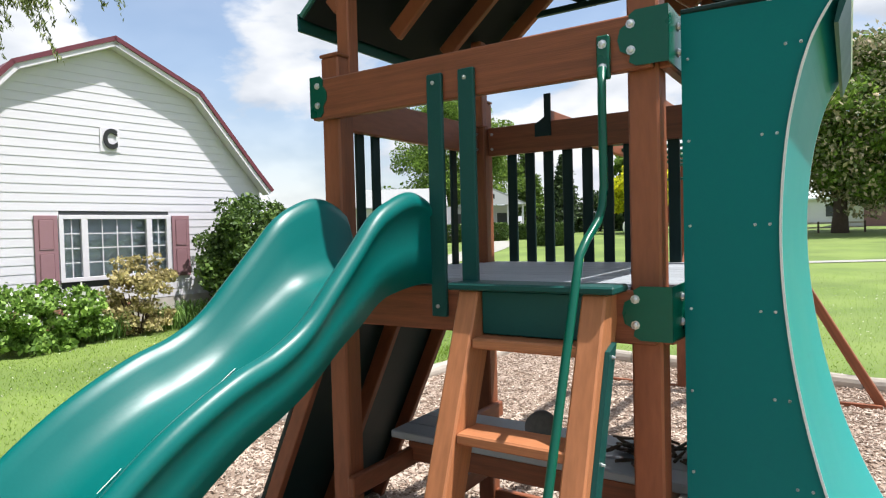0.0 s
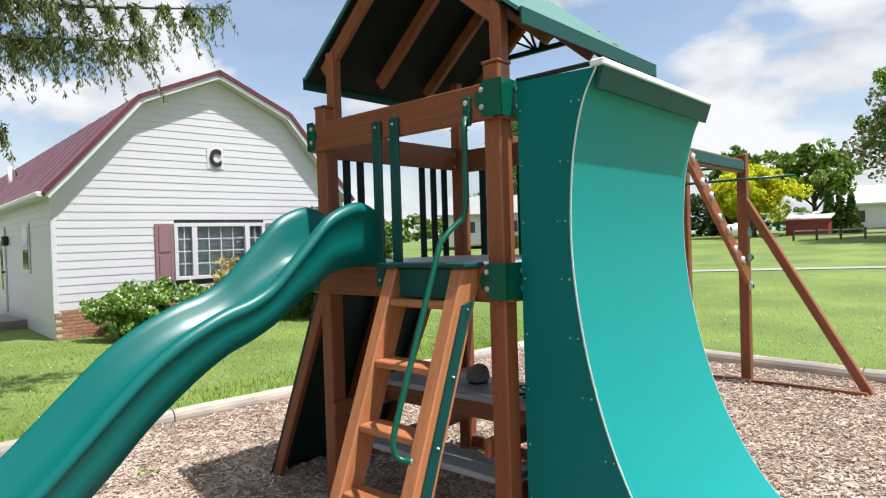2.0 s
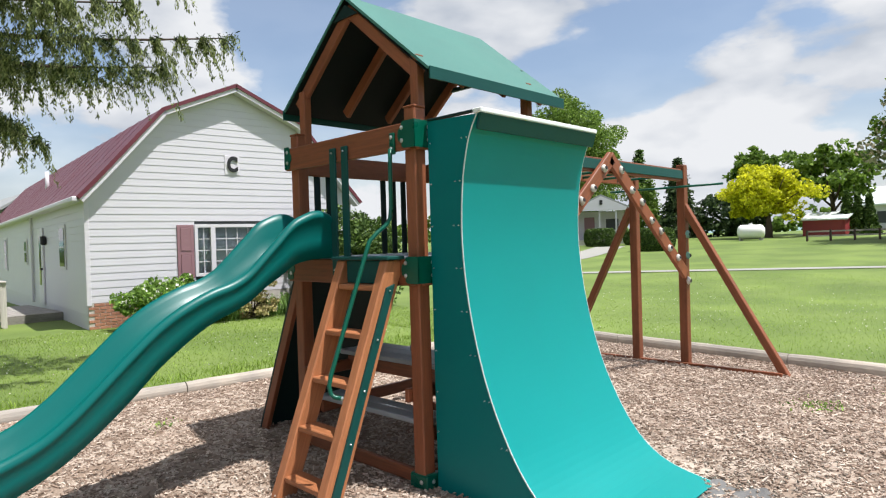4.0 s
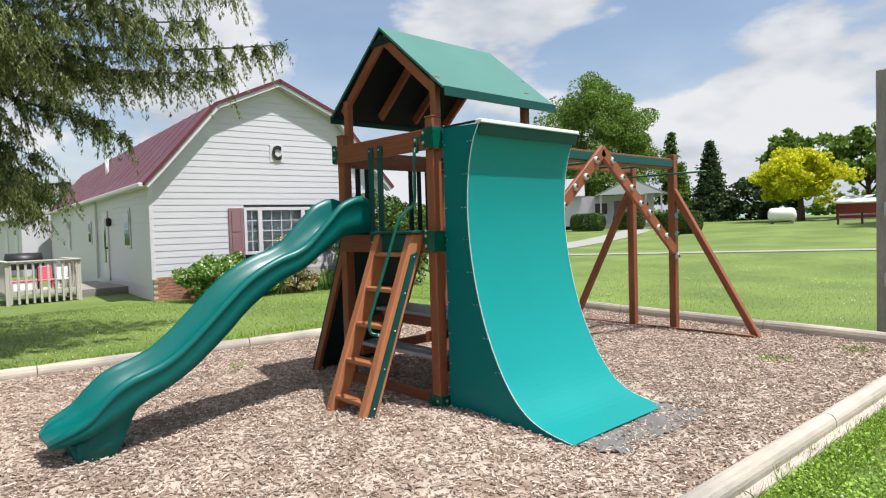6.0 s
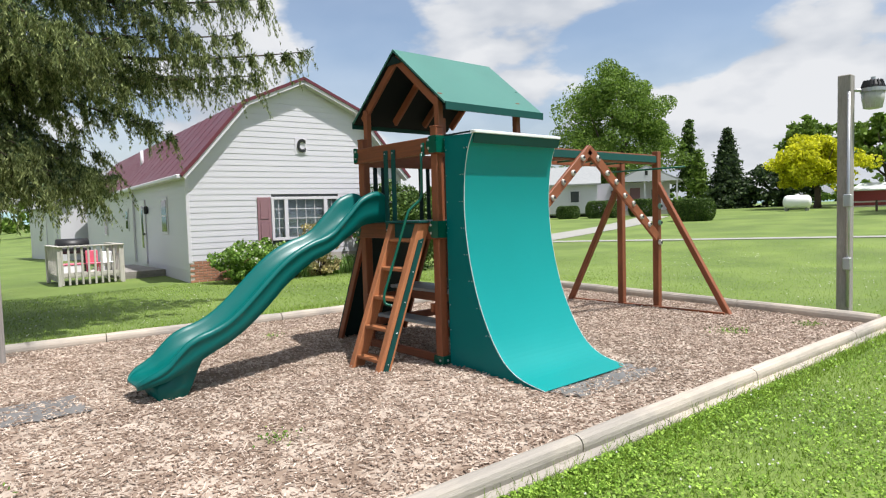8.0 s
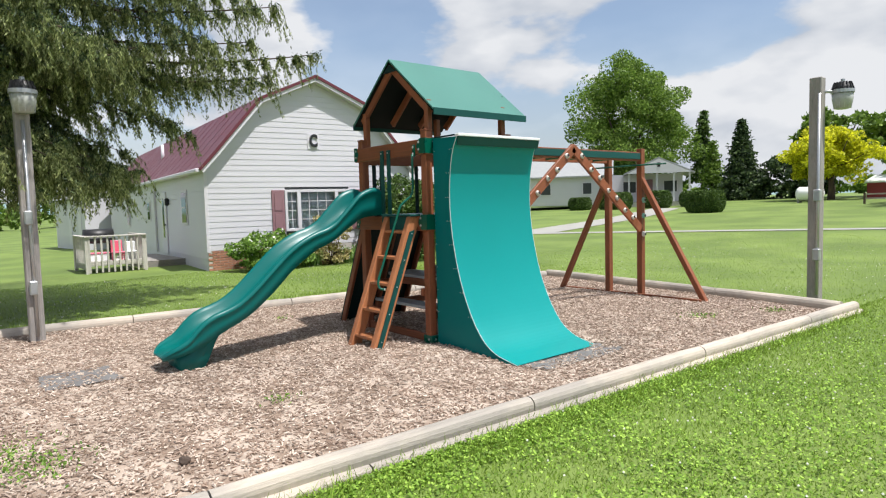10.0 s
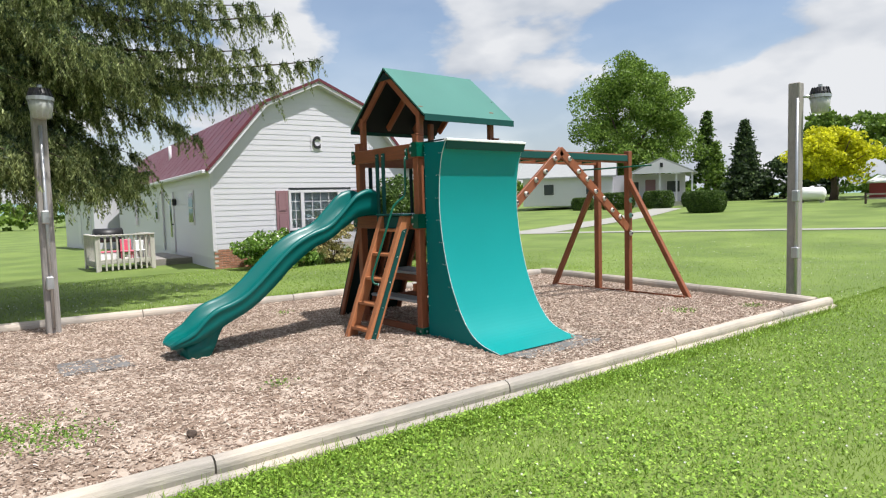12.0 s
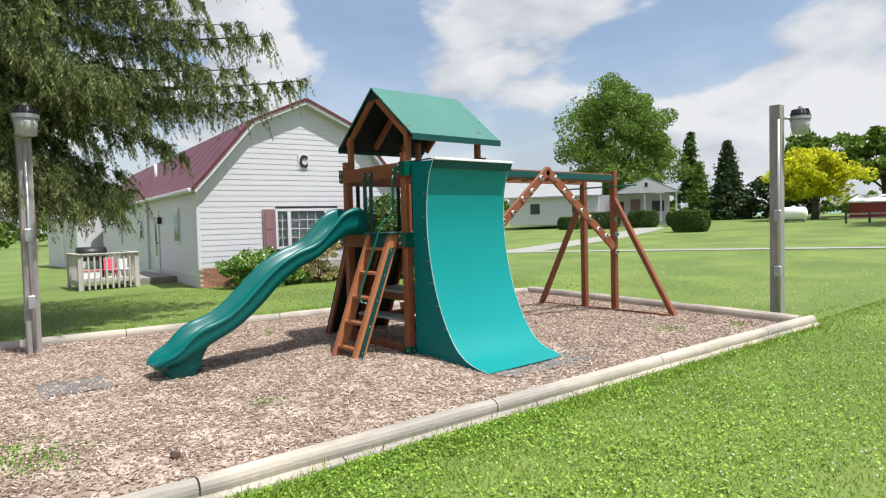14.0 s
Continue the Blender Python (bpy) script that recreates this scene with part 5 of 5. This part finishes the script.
def old_spruce():
    """The big spruce whose boughs hang over the lawn, with weeping side twigs."""
    rng = np.random.default_rng(21)
    tx, ty, H = -6.9, -4.75, 15.0
    tr = thing("spruce_tree", (tx, ty, 0), "tall old spruce with long boughs and hanging twigs", "tree")
    part("trunk", tube([(tx, ty, -0.1), (tx, ty, 0.5), (tx, ty, 6), (tx, ty, H)], [0.42, 0.33, 0.24, 0.03], 12), "bark", tr, smooth=True, uv=False)
    limbs = bmesh.new()
    needles, hang = [], []
    spec = []
    for i in range(150):
        z0 = 2.45 + (H - 2.95) * (i / 150) ** 1.05
        a = i * 2.39996 + rng.normal(0, 0.15)
        L = (5.4 - 0.34 * (z0 - 1.9)) * rng.uniform(0.7, 1.0)
        facing = math.cos(a) * 0.6 + math.sin(a) * 0.8
        if facing > 0.0 and z0 < 3.8:
            L = rng.uniform(2.0, 3.3)
        elif facing > 0.3:
            L *= 1.12
        spec.append((z0, a, max(L, 0.6), 0.02 + 0.02 * z0 / H, 0.16))
    # the long boughs over the playground side
    for z0, tip in ((4.7, (-5.75, 1.6, 4.5)), (5.2, (-4.4, -0.2, 4.3)), (4.6, (-6.3, 0.9, 4.1)), (4.4, (-4.0, -2.0, 3.9)), (5.6, (-5.2, 0.6, 5.1)), (6.0, (-4.0, -1.2, 5.2)), (5.0, (-7.3, 0.1, 4.2)), (3.0, (-9.4, -0.9, 2.45)), (3.5, (-8.9, -1.7, 2.9)), (5.4, (-3.5, -3.2, 4.6)), (6.6, (-5.0, -0.6, 6.0)), (6.3, (-6.2, 0.6, 5.6)), (4.0, (-5.6, -3.2, 3.3))):
        dx, dy = tip[0] - tx, tip[1] - ty
        L = math.hypot(dx, dy)
        spec.append((z0, math.atan2(dy, dx), L, None, tip[2]))
    # the upper crown over the lawn
    for i in range(62):
        spec.append((rng.uniform(7.6, 10.5), rng.uniform(0.35, 2.5), rng.uniform(3.2, 6.4), None, rng.uniform(6.9, 8.6)))
    for i in range(34):
        spec.append((rng.uniform(2.5, 4.8), rng.uniform(0.3, 2.0), rng.uniform(2.0, 3.4), 0.02, 0.16))
    for z0, a, L, rise, end in spec:
        ca, sa = math.cos(a), math.sin(a)
        n = max(6, int(L / 0.3))
        pts = []
        for k in range(n + 1):
            u = k / n
            if rise is None:
                zz = z0 + (end - z0) * u - 0.35 * math.sin(u * math.pi) + 0.12 * u * u
            else:
                zz = z0 + L * (0.12 * u - 0.34 * u * u) + 0.12 * L * max(0, u - 0.75)
            side = 0.18 * math.sin(u * 3.1 + z0 * 7) * u
            pts.append(Vector((tx + ca * L * u - sa * side, ty + sa * L * u + ca * side, zz)))
        tube(pts, [0.045 * (1 - 0.86 * k / n) * (0.5 + L / 8) for k in range(n + 1)], 5, limbs, caps=False)
        near = ca * 0.75 + sa * 0.65 > 0.1 and z0 < 7.3
        # side twigs off the bough, and twigs that hang from it
        for k in range(1, n + 1):
            u = k / n
            if u < 0.15:
                continue
            p = pts[k]
            for s in (-1, 1, -0.5, 0.6):
                tl = (0.2 + 0.8 * (1 - u) ** 0.6 * min(L, 4) / 4) * rng.uniform(0.25, 1.25)
                f = rng.uniform(0.2, 0.95)
                e = p + Vector((ca * tl * f - sa * s * tl, sa * tl * f + ca * s * tl, rng.uniform(-0.55, 0.12) * tl))
                m = int((100 if near else 24) * tl) + 3
                uu = rng.uniform(0, 1, m)[:, None]
                q = np.array(p)[None] * (1 - uu) + np.array(e)[None] * uu + rng.normal(0, 0.03, (m, 3))
                needles.append(q)
                # weeping twigs
                for _ in range(rng.integers(3, 9) if near else 2):
                    w = rng.uniform(0, 1)
                    hl = min(0.7, 0.07 + rng.gamma(1.6, 0.11))
                    h0 = p.lerp(e, w)
                    m2 = int((130 if near else 20) * hl) + 2
                    vv = rng.uniform(0, 1, m2)[:, None]
                    sway = rng.normal(0, 0.35, 2) * hl + np.array([ca, sa]) * hl * 0.25
                    q = np.array(h0)[None] + np.concatenate([vv * sway[0], vv * sway[1], -(vv ** 1.4) * hl], 1) + rng.normal(0, 0.013, (m2, 3))
                    hang.append(q)
    part("limb_wood", limbs, "bark", tr, smooth=True, uv=False)
    # inner needles coloured for shade, hanging twigs coloured as if sunlit
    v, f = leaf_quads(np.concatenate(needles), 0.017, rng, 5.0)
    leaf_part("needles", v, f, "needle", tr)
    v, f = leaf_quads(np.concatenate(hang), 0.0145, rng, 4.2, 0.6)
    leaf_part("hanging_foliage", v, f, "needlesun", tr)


old_spruce()

# ---- the far side of the lawn ----
broad_tree((-36.3, 57.3), 16, (6.6, 6.6, 7.2), 8.6, "maple", "tall full-crowned green maple behind the houses", 0.17, 230, 300, 3, 0.4, clump_r=0.21, taper=0.38)
conifer((-30.6, 63.5), 10.0, 3.0, "yew", "thin dark conifer beside the maple", 4, 0.2, 26, 0.25)
conifer((-24.0, 58.7), 7.9, 2.9, "needle", "dense dark blue-green spruce on the far lawn", 5, 0.17, 60)
conifer((-27.4, 59.5), 6.3, 2.5, "maple", "light feathery conifer on the far lawn", 15, 0.15, 18)
bush((-20.6, 59.6), (1.9, 1.9, 2.1), "needle", "tall dark evergreen shrub on the far lawn", 6, 0.22, 80, 60)
bush((-18.4, 60.4), (1.8, 1.8, 1.9), "needle", "tall dark evergreen shrub on the far lawn", 16, 0.22, 80, 60)
broad_tree((-17.3, 63.0), 8, (3.0, 3.0, 2.3), 6.2, "maple", "small dark green tree behind the shrubs", 0.3, 80, 50, 7, 0.2)
broad_tree((-14.2, 53.6), 6, (3.6, 3.0, 2.15), 3.7, "gold", "spreading golden yellow-leaved tree", 0.17, 150, 130, 8, 0.25, clump_r=0.22, taper=0.2)
broad_tree((-11.0, 60.5), 7, (3.4, 3.4, 2.4), 5.2, "maple", "green tree behind the golden tree", 0.3, 90, 50, 9, 0.25)
broad_tree((-0.1, 46.5), 12, (6.1, 6.1, 4.6), 7.4, "maple", "broad green tree with pale pink blossom", 0.2, 230, 150, 10, 0.42, "pinkleaf", shift=1.5)
bush((-15.3, 35.1), (1.2, 1.0, 0.72), "yew", "clipped oval boxwood hedge on the lawn", 17, 0.07, 160, 110, name="hedge", boxy=True)
for i, (x, y, rx, rz) in enumerate(((-26.3, 40.8, 1.5, 0.72), (-23.6, 42.7, 1.25, 0.72), (-21.3, 44.5, 1.0, 0.62), (-29.5, 40.2, 0.9, 0.55))):
    bush((x, y), (rx, 0.9, rz), "yew", "clipped dark hedge in front of the white house", 40 + i, 0.1, 80, 80, name="hedge", boxy=True)
for i in range(3):
    conifer((-9.2 + i * 0.75, 56.4 + 0.2 * i), 3.6 - 0.2 * i, 0.75, "yew", "narrow upright evergreen beside the red shed", 50 + i, 0.16, 24)


def build_house():
    """The white house across the lawn, with a porch gable."""
    hs = thing("white_house", (-30, 44, 1.1), "white single-storey house with grey roof and porch", "house")
    m = Matrix.Translation((-25.5, 46.2, 0.25)) @ Matrix.Rotation(math.atan2(0.57, 0.82), 4, "Z")
    z0, ze = 0.9, 3.7

    def put(name, bm, material, parent, label=""):
        bm.transform(m)
        return part(name, bm, material, parent, label)
    put("wall", box((-12.5, 0.5, z0), (-4.2, 9, ze)), "siding", hs)
    put("wall", box((-4.2, 2.2, z0), (2.2, 9, ze - 0.1)), "siding", hs)
    for (ya, za), (yb, zb) in (((0.1, ze - 0.1), (4.7, ze + 1.75)), ((4.7, ze + 1.75), (9.4, ze - 0.1))):
        put("roof", prism([(ya, za), (yb, zb), (yb, zb - 0.15), (ya, za - 0.15)], "x", -13, -3.9), "slate", hs)
    for (xa, za), (xb, zb) in (((-3.0, ze - 0.1), (0.0, ze + 1.3)), ((0.0, ze + 1.3), (3.0, ze - 0.1))):
        put("porch_roof", prism([(xa, za), (xb, zb), (xb, zb - 0.15), (xa, za - 0.15)], "y", -0.4, 8), "slate", hs)
    put("porch_gable", prism([(-2.7, ze - 0.12), (2.7, ze - 0.12), (0.0, ze + 1.14)], "y", -0.415, -0.3), "siding", hs)
    put("gable_vent", box((-0.12, -0.44, ze + 0.4), (0.12, -0.416, ze + 0.8)), "dark", hs)
    for x in (-2.6, -0.2, 1.2, 2.5):
        put("porch_post", box((x, -0.2, z0), (x + 0.14, -0.06, ze - 0.12)), "trim", hs)
    put("porch_floor", box((-2.9, -0.4, z0 - 0.3), (2.9, 2.3, z0 + 0.15)), "concrete", hs)
    for x, y, w in ((-6.6, 0.46, 0.75), (-10.5, 0.46, 0.9), (-3.0, 2.16, 1.1), (0.6, 2.16, 1.1)):
        wn_ = put("window", box((x - 0.08, y - 0.03, 1.85), (x + w + 0.08, y, 3.0)), "trim", hs)
        put("pane", box((x, y - 0.045, 1.93), (x + w, y - 0.032, 2.92)), "inside", wn_)
    put("door", box((-1.3, 2.14, z0 + 0.15), (-0.4, 2.19, 3.1)), "shutter", hs)


build_house()


def build_tank():
    x, y = -13.85, 48.3
    z = ground_z(x, y)
    tk = thing("propane_tank", (x, y, z), "white cylindrical gas tank on short legs", "tank")
    prof = [(-0.98, 0.05), (-0.95, 0.27), (-0.85, 0.44), (-0.7, 0.53), (0.7, 0.53), (0.85, 0.44), (0.95, 0.27), (0.98, 0.05)]
    part("vessel", tube([(x + s * 0.96, y + s * 0.27, z + 0.68) for s, _ in prof], [r for _, r in prof], 18), "tank", tk, smooth=True, uv=False)
    part("dome", tube([(x, y, z + 1.12), (x, y, z + 1.27), (x, y, z + 1.3)], [0.16, 0.16, 0.08], 12), "tank", tk, smooth=True, uv=False)
    for s in (-0.7, 0.7):
        part("leg", box((x + s * 0.96 - 0.06, y + s * 0.27 - 0.3, z - 0.05), (x + s * 0.96 + 0.06, y + s * 0.27 + 0.3, z + 0.3)), "concrete", tk)


build_tank()


def build_shed():
    z = ground_z(-10.4, 54.7) - 0.15
    sd = thing("red_shed", (-10.3, 55.5, z), "small red shed with a pale metal roof", "shed")
    part("wall", box((-11.9, 54.5, z - 0.3), (-8.9, 57.0, z + 1.55)), "redbarn", sd)
    part("roof", prism([(54.3, z + 1.5), (57.2, z + 2.1), (57.2, z + 2.0), (54.3, z + 1.4)], "x", -12.1, -8.7), "paleedge", sd)
    part("door", box((-10.0, 54.46, z), (-9.1, 54.498, z + 1.4)), "redbarn", sd)
    fn = thing("rail_fence", (-6, 45.5, 1), "low white-topped split rail fence", "fence")
    for i in range(9):
        x, y = -9.1 + i * 1.3, 44.7 + i * 0.36
        g = ground_z(x, y)
        part("fence_post", box((x - 0.06, y - 0.06, g - 0.2), (x + 0.06, y + 0.06, g + 0.75)), "bark", fn)
        if i < 8:
            for h in (0.35, 0.65):
                part("fence_rail", beam((x, y, g + h), (x + 1.3, y + 0.36, ground_z(x + 1.3, y + 0.36) + h), 0.05, 0.1, 0), "timber", fn)
    big = thing("farm_building", (-8, 90, 1), "long white farm building with a pale roof", "building")
    part("wall", box((-14.5, 88, 0.5), (6, 100, 4.6)), "siding", big)
    for (ya, za), (yb, zb) in (((87.5, 4.5), (94, 6.9)), ((94, 6.9), (100.5, 4.5))):
        part("roof", prism([(ya, za), (yb, zb), (yb, zb - 0.2), (ya, za - 0.2)], "x", -15, 6.5), "paleedge", big)
    for i in range(5):
        part("window", box((-12.5 + i * 3.5, 87.93, 2.2), (-11.3 + i * 3.5, 87.99, 3.6)), "inside", big)
    low = thing("white_outbuilding", (3, 47, 1), "low white outbuilding beyond the tree", "building")
    g = ground_z(3, 58)
    part("wall", box((0.2, 58, g - 0.3), (16, 62, g + 2.0)), "siding", low)
    part("roof", prism([(57.6, g + 1.9), (60, g + 3.0), (62.4, g + 1.9), (62.4, g + 1.8), (60, g + 2.9), (57.6, g + 1.8)], "x", -0.2, 16.4), "slate", low)
    for x in (1.4, 3.6, 5.8):
        part("door", box((x, 57.95, g - 0.1), (x + 1.5, 57.99, g + 1.6)), "shutter", low)


build_shed()


def build_paths():
    def strip(name, line, w, label):
        bm, prev = bmesh.new(), None
        pts = smooth_curve(line, 40)
        for i, (x, y) in enumerate(pts):
            a, b = pts[max(i - 1, 0)], pts[min(i + 1, 39)]
            d = Vector((b[0] - a[0], b[1] - a[1])).normalized()
            cur = [bm.verts.new((x + s * d.y * w / 2, y - s * d.x * w / 2, ground_z(x + s * d.y * w / 2, y - s * d.x * w / 2) + 0.022)) for s in (-1, 1)]
            if prev:
                bm.faces.new((prev[0], prev[1], cur[1], cur[0]))
            prev = cur
        bmesh.ops.recalc_face_normals(bm, faces=bm.faces)
        for f in bm.faces:
            if f.normal.z < 0:
                f.normal_flip()
        tagged(part(name, bm, "concrete"), label, "path", kind="structure")
    strip("pavement", [(-24, 14.0), (-14.0, 17.6), (-5.4, 21.2), (4, 25.0), (24, 33)], 0.75, "narrow pale concrete walk across the lawn")
    strip("driveway", [(-14.6, 17.4), (-15.6, 22.0), (-17.6, 30.0), (-22.0, 41.5)], 2.3, "pale concrete driveway leading to the white house")


build_paths()


def build_distance():
    verts, faces = [], []
    n = 160
    for i in range(n + 1):
        a = math.radians(60 + 200 * i / n)
        h = 14 + 10 * noise.noise(Vector((a * 3, 0, 0))) + 4 * noise.noise(Vector((a * 14, 2, 0))) + 1.5 * noise.noise(Vector((a * 60, 5, 0)))
        h *= 0.35 + 0.65 * max(0.0, min(1.0, (math.degrees(a) - 130) / 30))
        for r, z in ((700, -14), (760, h), (900, h * 0.9)):
            verts.append((r * math.cos(a), r * math.sin(a), z))
    for i in range(n):
        for k in range(2):
            faces.append((i * 3 + k, (i + 1) * 3 + k, (i + 1) * 3 + k + 1, i * 3 + k + 1))
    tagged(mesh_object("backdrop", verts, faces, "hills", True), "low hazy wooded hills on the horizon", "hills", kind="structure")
    # scattered far trees closing the edge of the lawn
    rng = np.random.default_rng(77)
    pts = []
    for i in range(46):
        a = math.radians(62 + i * 2.7)
        r = rng.uniform(120, 190)
        x, y = r * math.cos(a), r * math.sin(a)
        if 110 < math.degrees(a) < 118:
            continue
        s = rng.uniform(2.0, 3.6)
        pts.append(crown_points((x, y, ground_z(x, y) + s * 0.9), (s * 1.5, s * 1.5, s), 26, 26, rng))
    v, f = leaf_quads(np.concatenate(pts), 0.7, rng)
    tagged(mesh_object("far_woods", v.tolist(), f.tolist(), "maple"), "belt of distant green trees", "woods", kind="stuff")
    pl = thing("utility_pole", (-42, 27, -0.5), "thin wooden utility pole with a crossarm", "pole")
    part("pole", tube([(-42, 27, -0.6), (-42, 27, 7.2)], [0.13, 0.1], 8), "greywood", pl)
    part("crossarm", box((-42.6, 26.4, 6.7), (-41.4, 27.6, 6.82)), "greywood", pl)


build_distance()


# ---- grass and clover ----
def build_grass():
    rng = np.random.default_rng(9)

    def blades(n, xr, yr, h, w, thin=1.0, mid=None):
        """mid: blades thin out both ways from there along y, and away from the first x."""
        x, y = rng.uniform(*xr, n), yr[0] + (yr[1] - yr[0]) * rng.uniform(0, 1, n) ** thin
        if mid is not None:
            x = xr[0] + (xr[1] - xr[0]) * rng.uniform(0, 1, n) ** 1.7
            y = mid + rng.normal(0, (yr[1] - yr[0]) / 4, n)
        z = np.array([ground_z(a, b) for a, b in zip(x, y)])
        a = rng.uniform(0, math.tau, n)
        hh = h * rng.uniform(0.45, 1.15, n)
        lean = rng.uniform(0.15, 1.0, n) * hh
        b = rng.uniform(0, math.tau, n)
        ww = w * rng.uniform(0.6, 1.3, n)
        p0 = np.stack([x - np.cos(a) * ww, y - np.sin(a) * ww, z], 1)
        p1 = np.stack([x + np.cos(a) * ww, y + np.sin(a) * ww, z], 1)
        p2 = np.stack([x + np.cos(b) * lean, y + np.sin(b) * lean, z + hh], 1)
        keep = ~in_bed(x, y, 0.2 if h < 0.08 else 0.13)
        return np.stack([p0, p1, p2], 1)[keep].reshape(-1, 3)
    # the mown edge on the open side, thick near the timbers
    v = np.concatenate([blades(160000, (2.2, 11.0), (-9.0, 6.0), 0.034, 0.003, mid=-1.6), blades(70000, (2.55, 14.0), (-2.0, 22.0), 0.034, 0.005, mid=6.0), blades(36000, (-8.0, 2.7), (5.3, 20.0), 0.03, 0.004, 2.2), blades(55000, (-11.4, -3.3), (-6.0, 8.0), 0.032, 0.0045), blades(9000, (2.3, 2.85), (-5.5, 5.4), 0.1, 0.004), blades(9000, (-5.2, -3.5), (-5.0, 5.8), 0.09, 0.005)])
    tagged(mesh_object("grass", v.tolist(), np.arange(len(v)).reshape(-1, 3).tolist(), "grass"), "short mown green grass blades", "grass", kind="stuff")
    # clover leaves lying flat between the blades
    n = 95000
    y = -1.8 + rng.normal(0, 2.9, n)
    x = 2.6 + 0.033 * y + 8.0 * rng.uniform(0, 1, n) ** 1.6
    lush = np.array([noise.noise(Vector((i * 1.1, j * 1.1, 6))) + 0.5 * noise.noise(Vector((i * 4, j * 4, 1))) for i, j in zip(x, y)])
    ok = lush > rng.uniform(-0.75, 0.1, n)
    x, y, lush = x[ok], y[ok], lush[ok]
    n = len(x)
    p = np.stack([x, y, 0.014 + rng.uniform(0.0, 0.03, n) + 0.02 * np.clip(lush, 0, 1)], 1)
    a = rng.uniform(0, math.tau, n)
    s = rng.uniform(0.006, 0.0125, n)
    u = np.stack([np.cos(a), np.sin(a), rng.normal(0, 0.4, n)], 1) * s[:, None]
    w = np.stack([-np.sin(a), np.cos(a), rng.normal(0, 0.4, n)], 1) * s[:, None]
    q = np.stack([p - u, p + w, p + u, p - w], 1).reshape(-1, 3)
    tagged(mesh_object("clover_leaves", q.tolist(), np.arange(4 * n).reshape(-1, 4).tolist(), "cloverleaf"), "small green clover leaves among the grass", "clover", kind="stuff")
    # white heads in loose drifts
    pts = []
    for xr, yr, c in (((2.6, 8.5), (-4.4, 5), 750), ((-6, 9), (6, 16), 900), ((-11, -5), (-4, 6), 350)):
        for _ in range(c):
            gx, gy = rng.uniform(*xr), rng.uniform(*yr)
            if noise.noise(Vector((gx * 0.7, gy * 0.7, 3))) > -0.05:
                pts.append((gx, gy, ground_z(gx, gy) + rng.uniform(0.035, 0.06)))
    pts = np.array(pts)
    oct_ = np.array([[1, 0, 0], [0, 1, 0], [-1, 0, 0], [0, -1, 0], [0, 0, 1], [0, 0, -1]]) * 0.009
    q = (pts[:, None] + oct_[None]).reshape(-1, 3)
    tri = np.array([[0, 1, 4], [1, 2, 4], [2, 3, 4], [3, 0, 4], [1, 0, 5], [2, 1, 5], [3, 2, 5], [0, 3, 5]])
    f = (tri[None] + 6 * np.arange(len(pts))[:, None, None]).reshape(-1, 3)
    tagged(mesh_object("clover_flowers", q.tolist(), f.tolist(), "clover"), "tiny white clover flower heads", "clover", kind="stuff")


build_grass()


def weed(at, r, n, seed):
    rng = np.random.default_rng(seed)
    x, y = at
    w = thing("weed_patch", (x, y, 0.02), "small patch of green weeds growing through the mulch", "weeds", "weeds in the mulch")
    p = np.stack([x + rng.normal(0, r, n), y + rng.normal(0, r, n), 0.03 + rng.uniform(0, 0.035, n)], 1)
    v, f = leaf_quads(p, 0.016, rng, 1.8)
    tagged(leaf_part("leaf_tuft", v, f, "shrub", w), kind="stuff")


for i, (at, r, n) in enumerate((((0.6, -4.3), 0.22, 520), ((0.95, -4.0), 0.16, 260), ((0.75, -2.2), 0.08, 60), ((1.35, 3.6), 0.12, 130), ((1.9, 4.6), 0.1, 90), ((-2.9, -0.5), 0.08, 40), ((-1.6, 2.6), 0.1, 90))):
    weed(at, r, n, 90 + i)
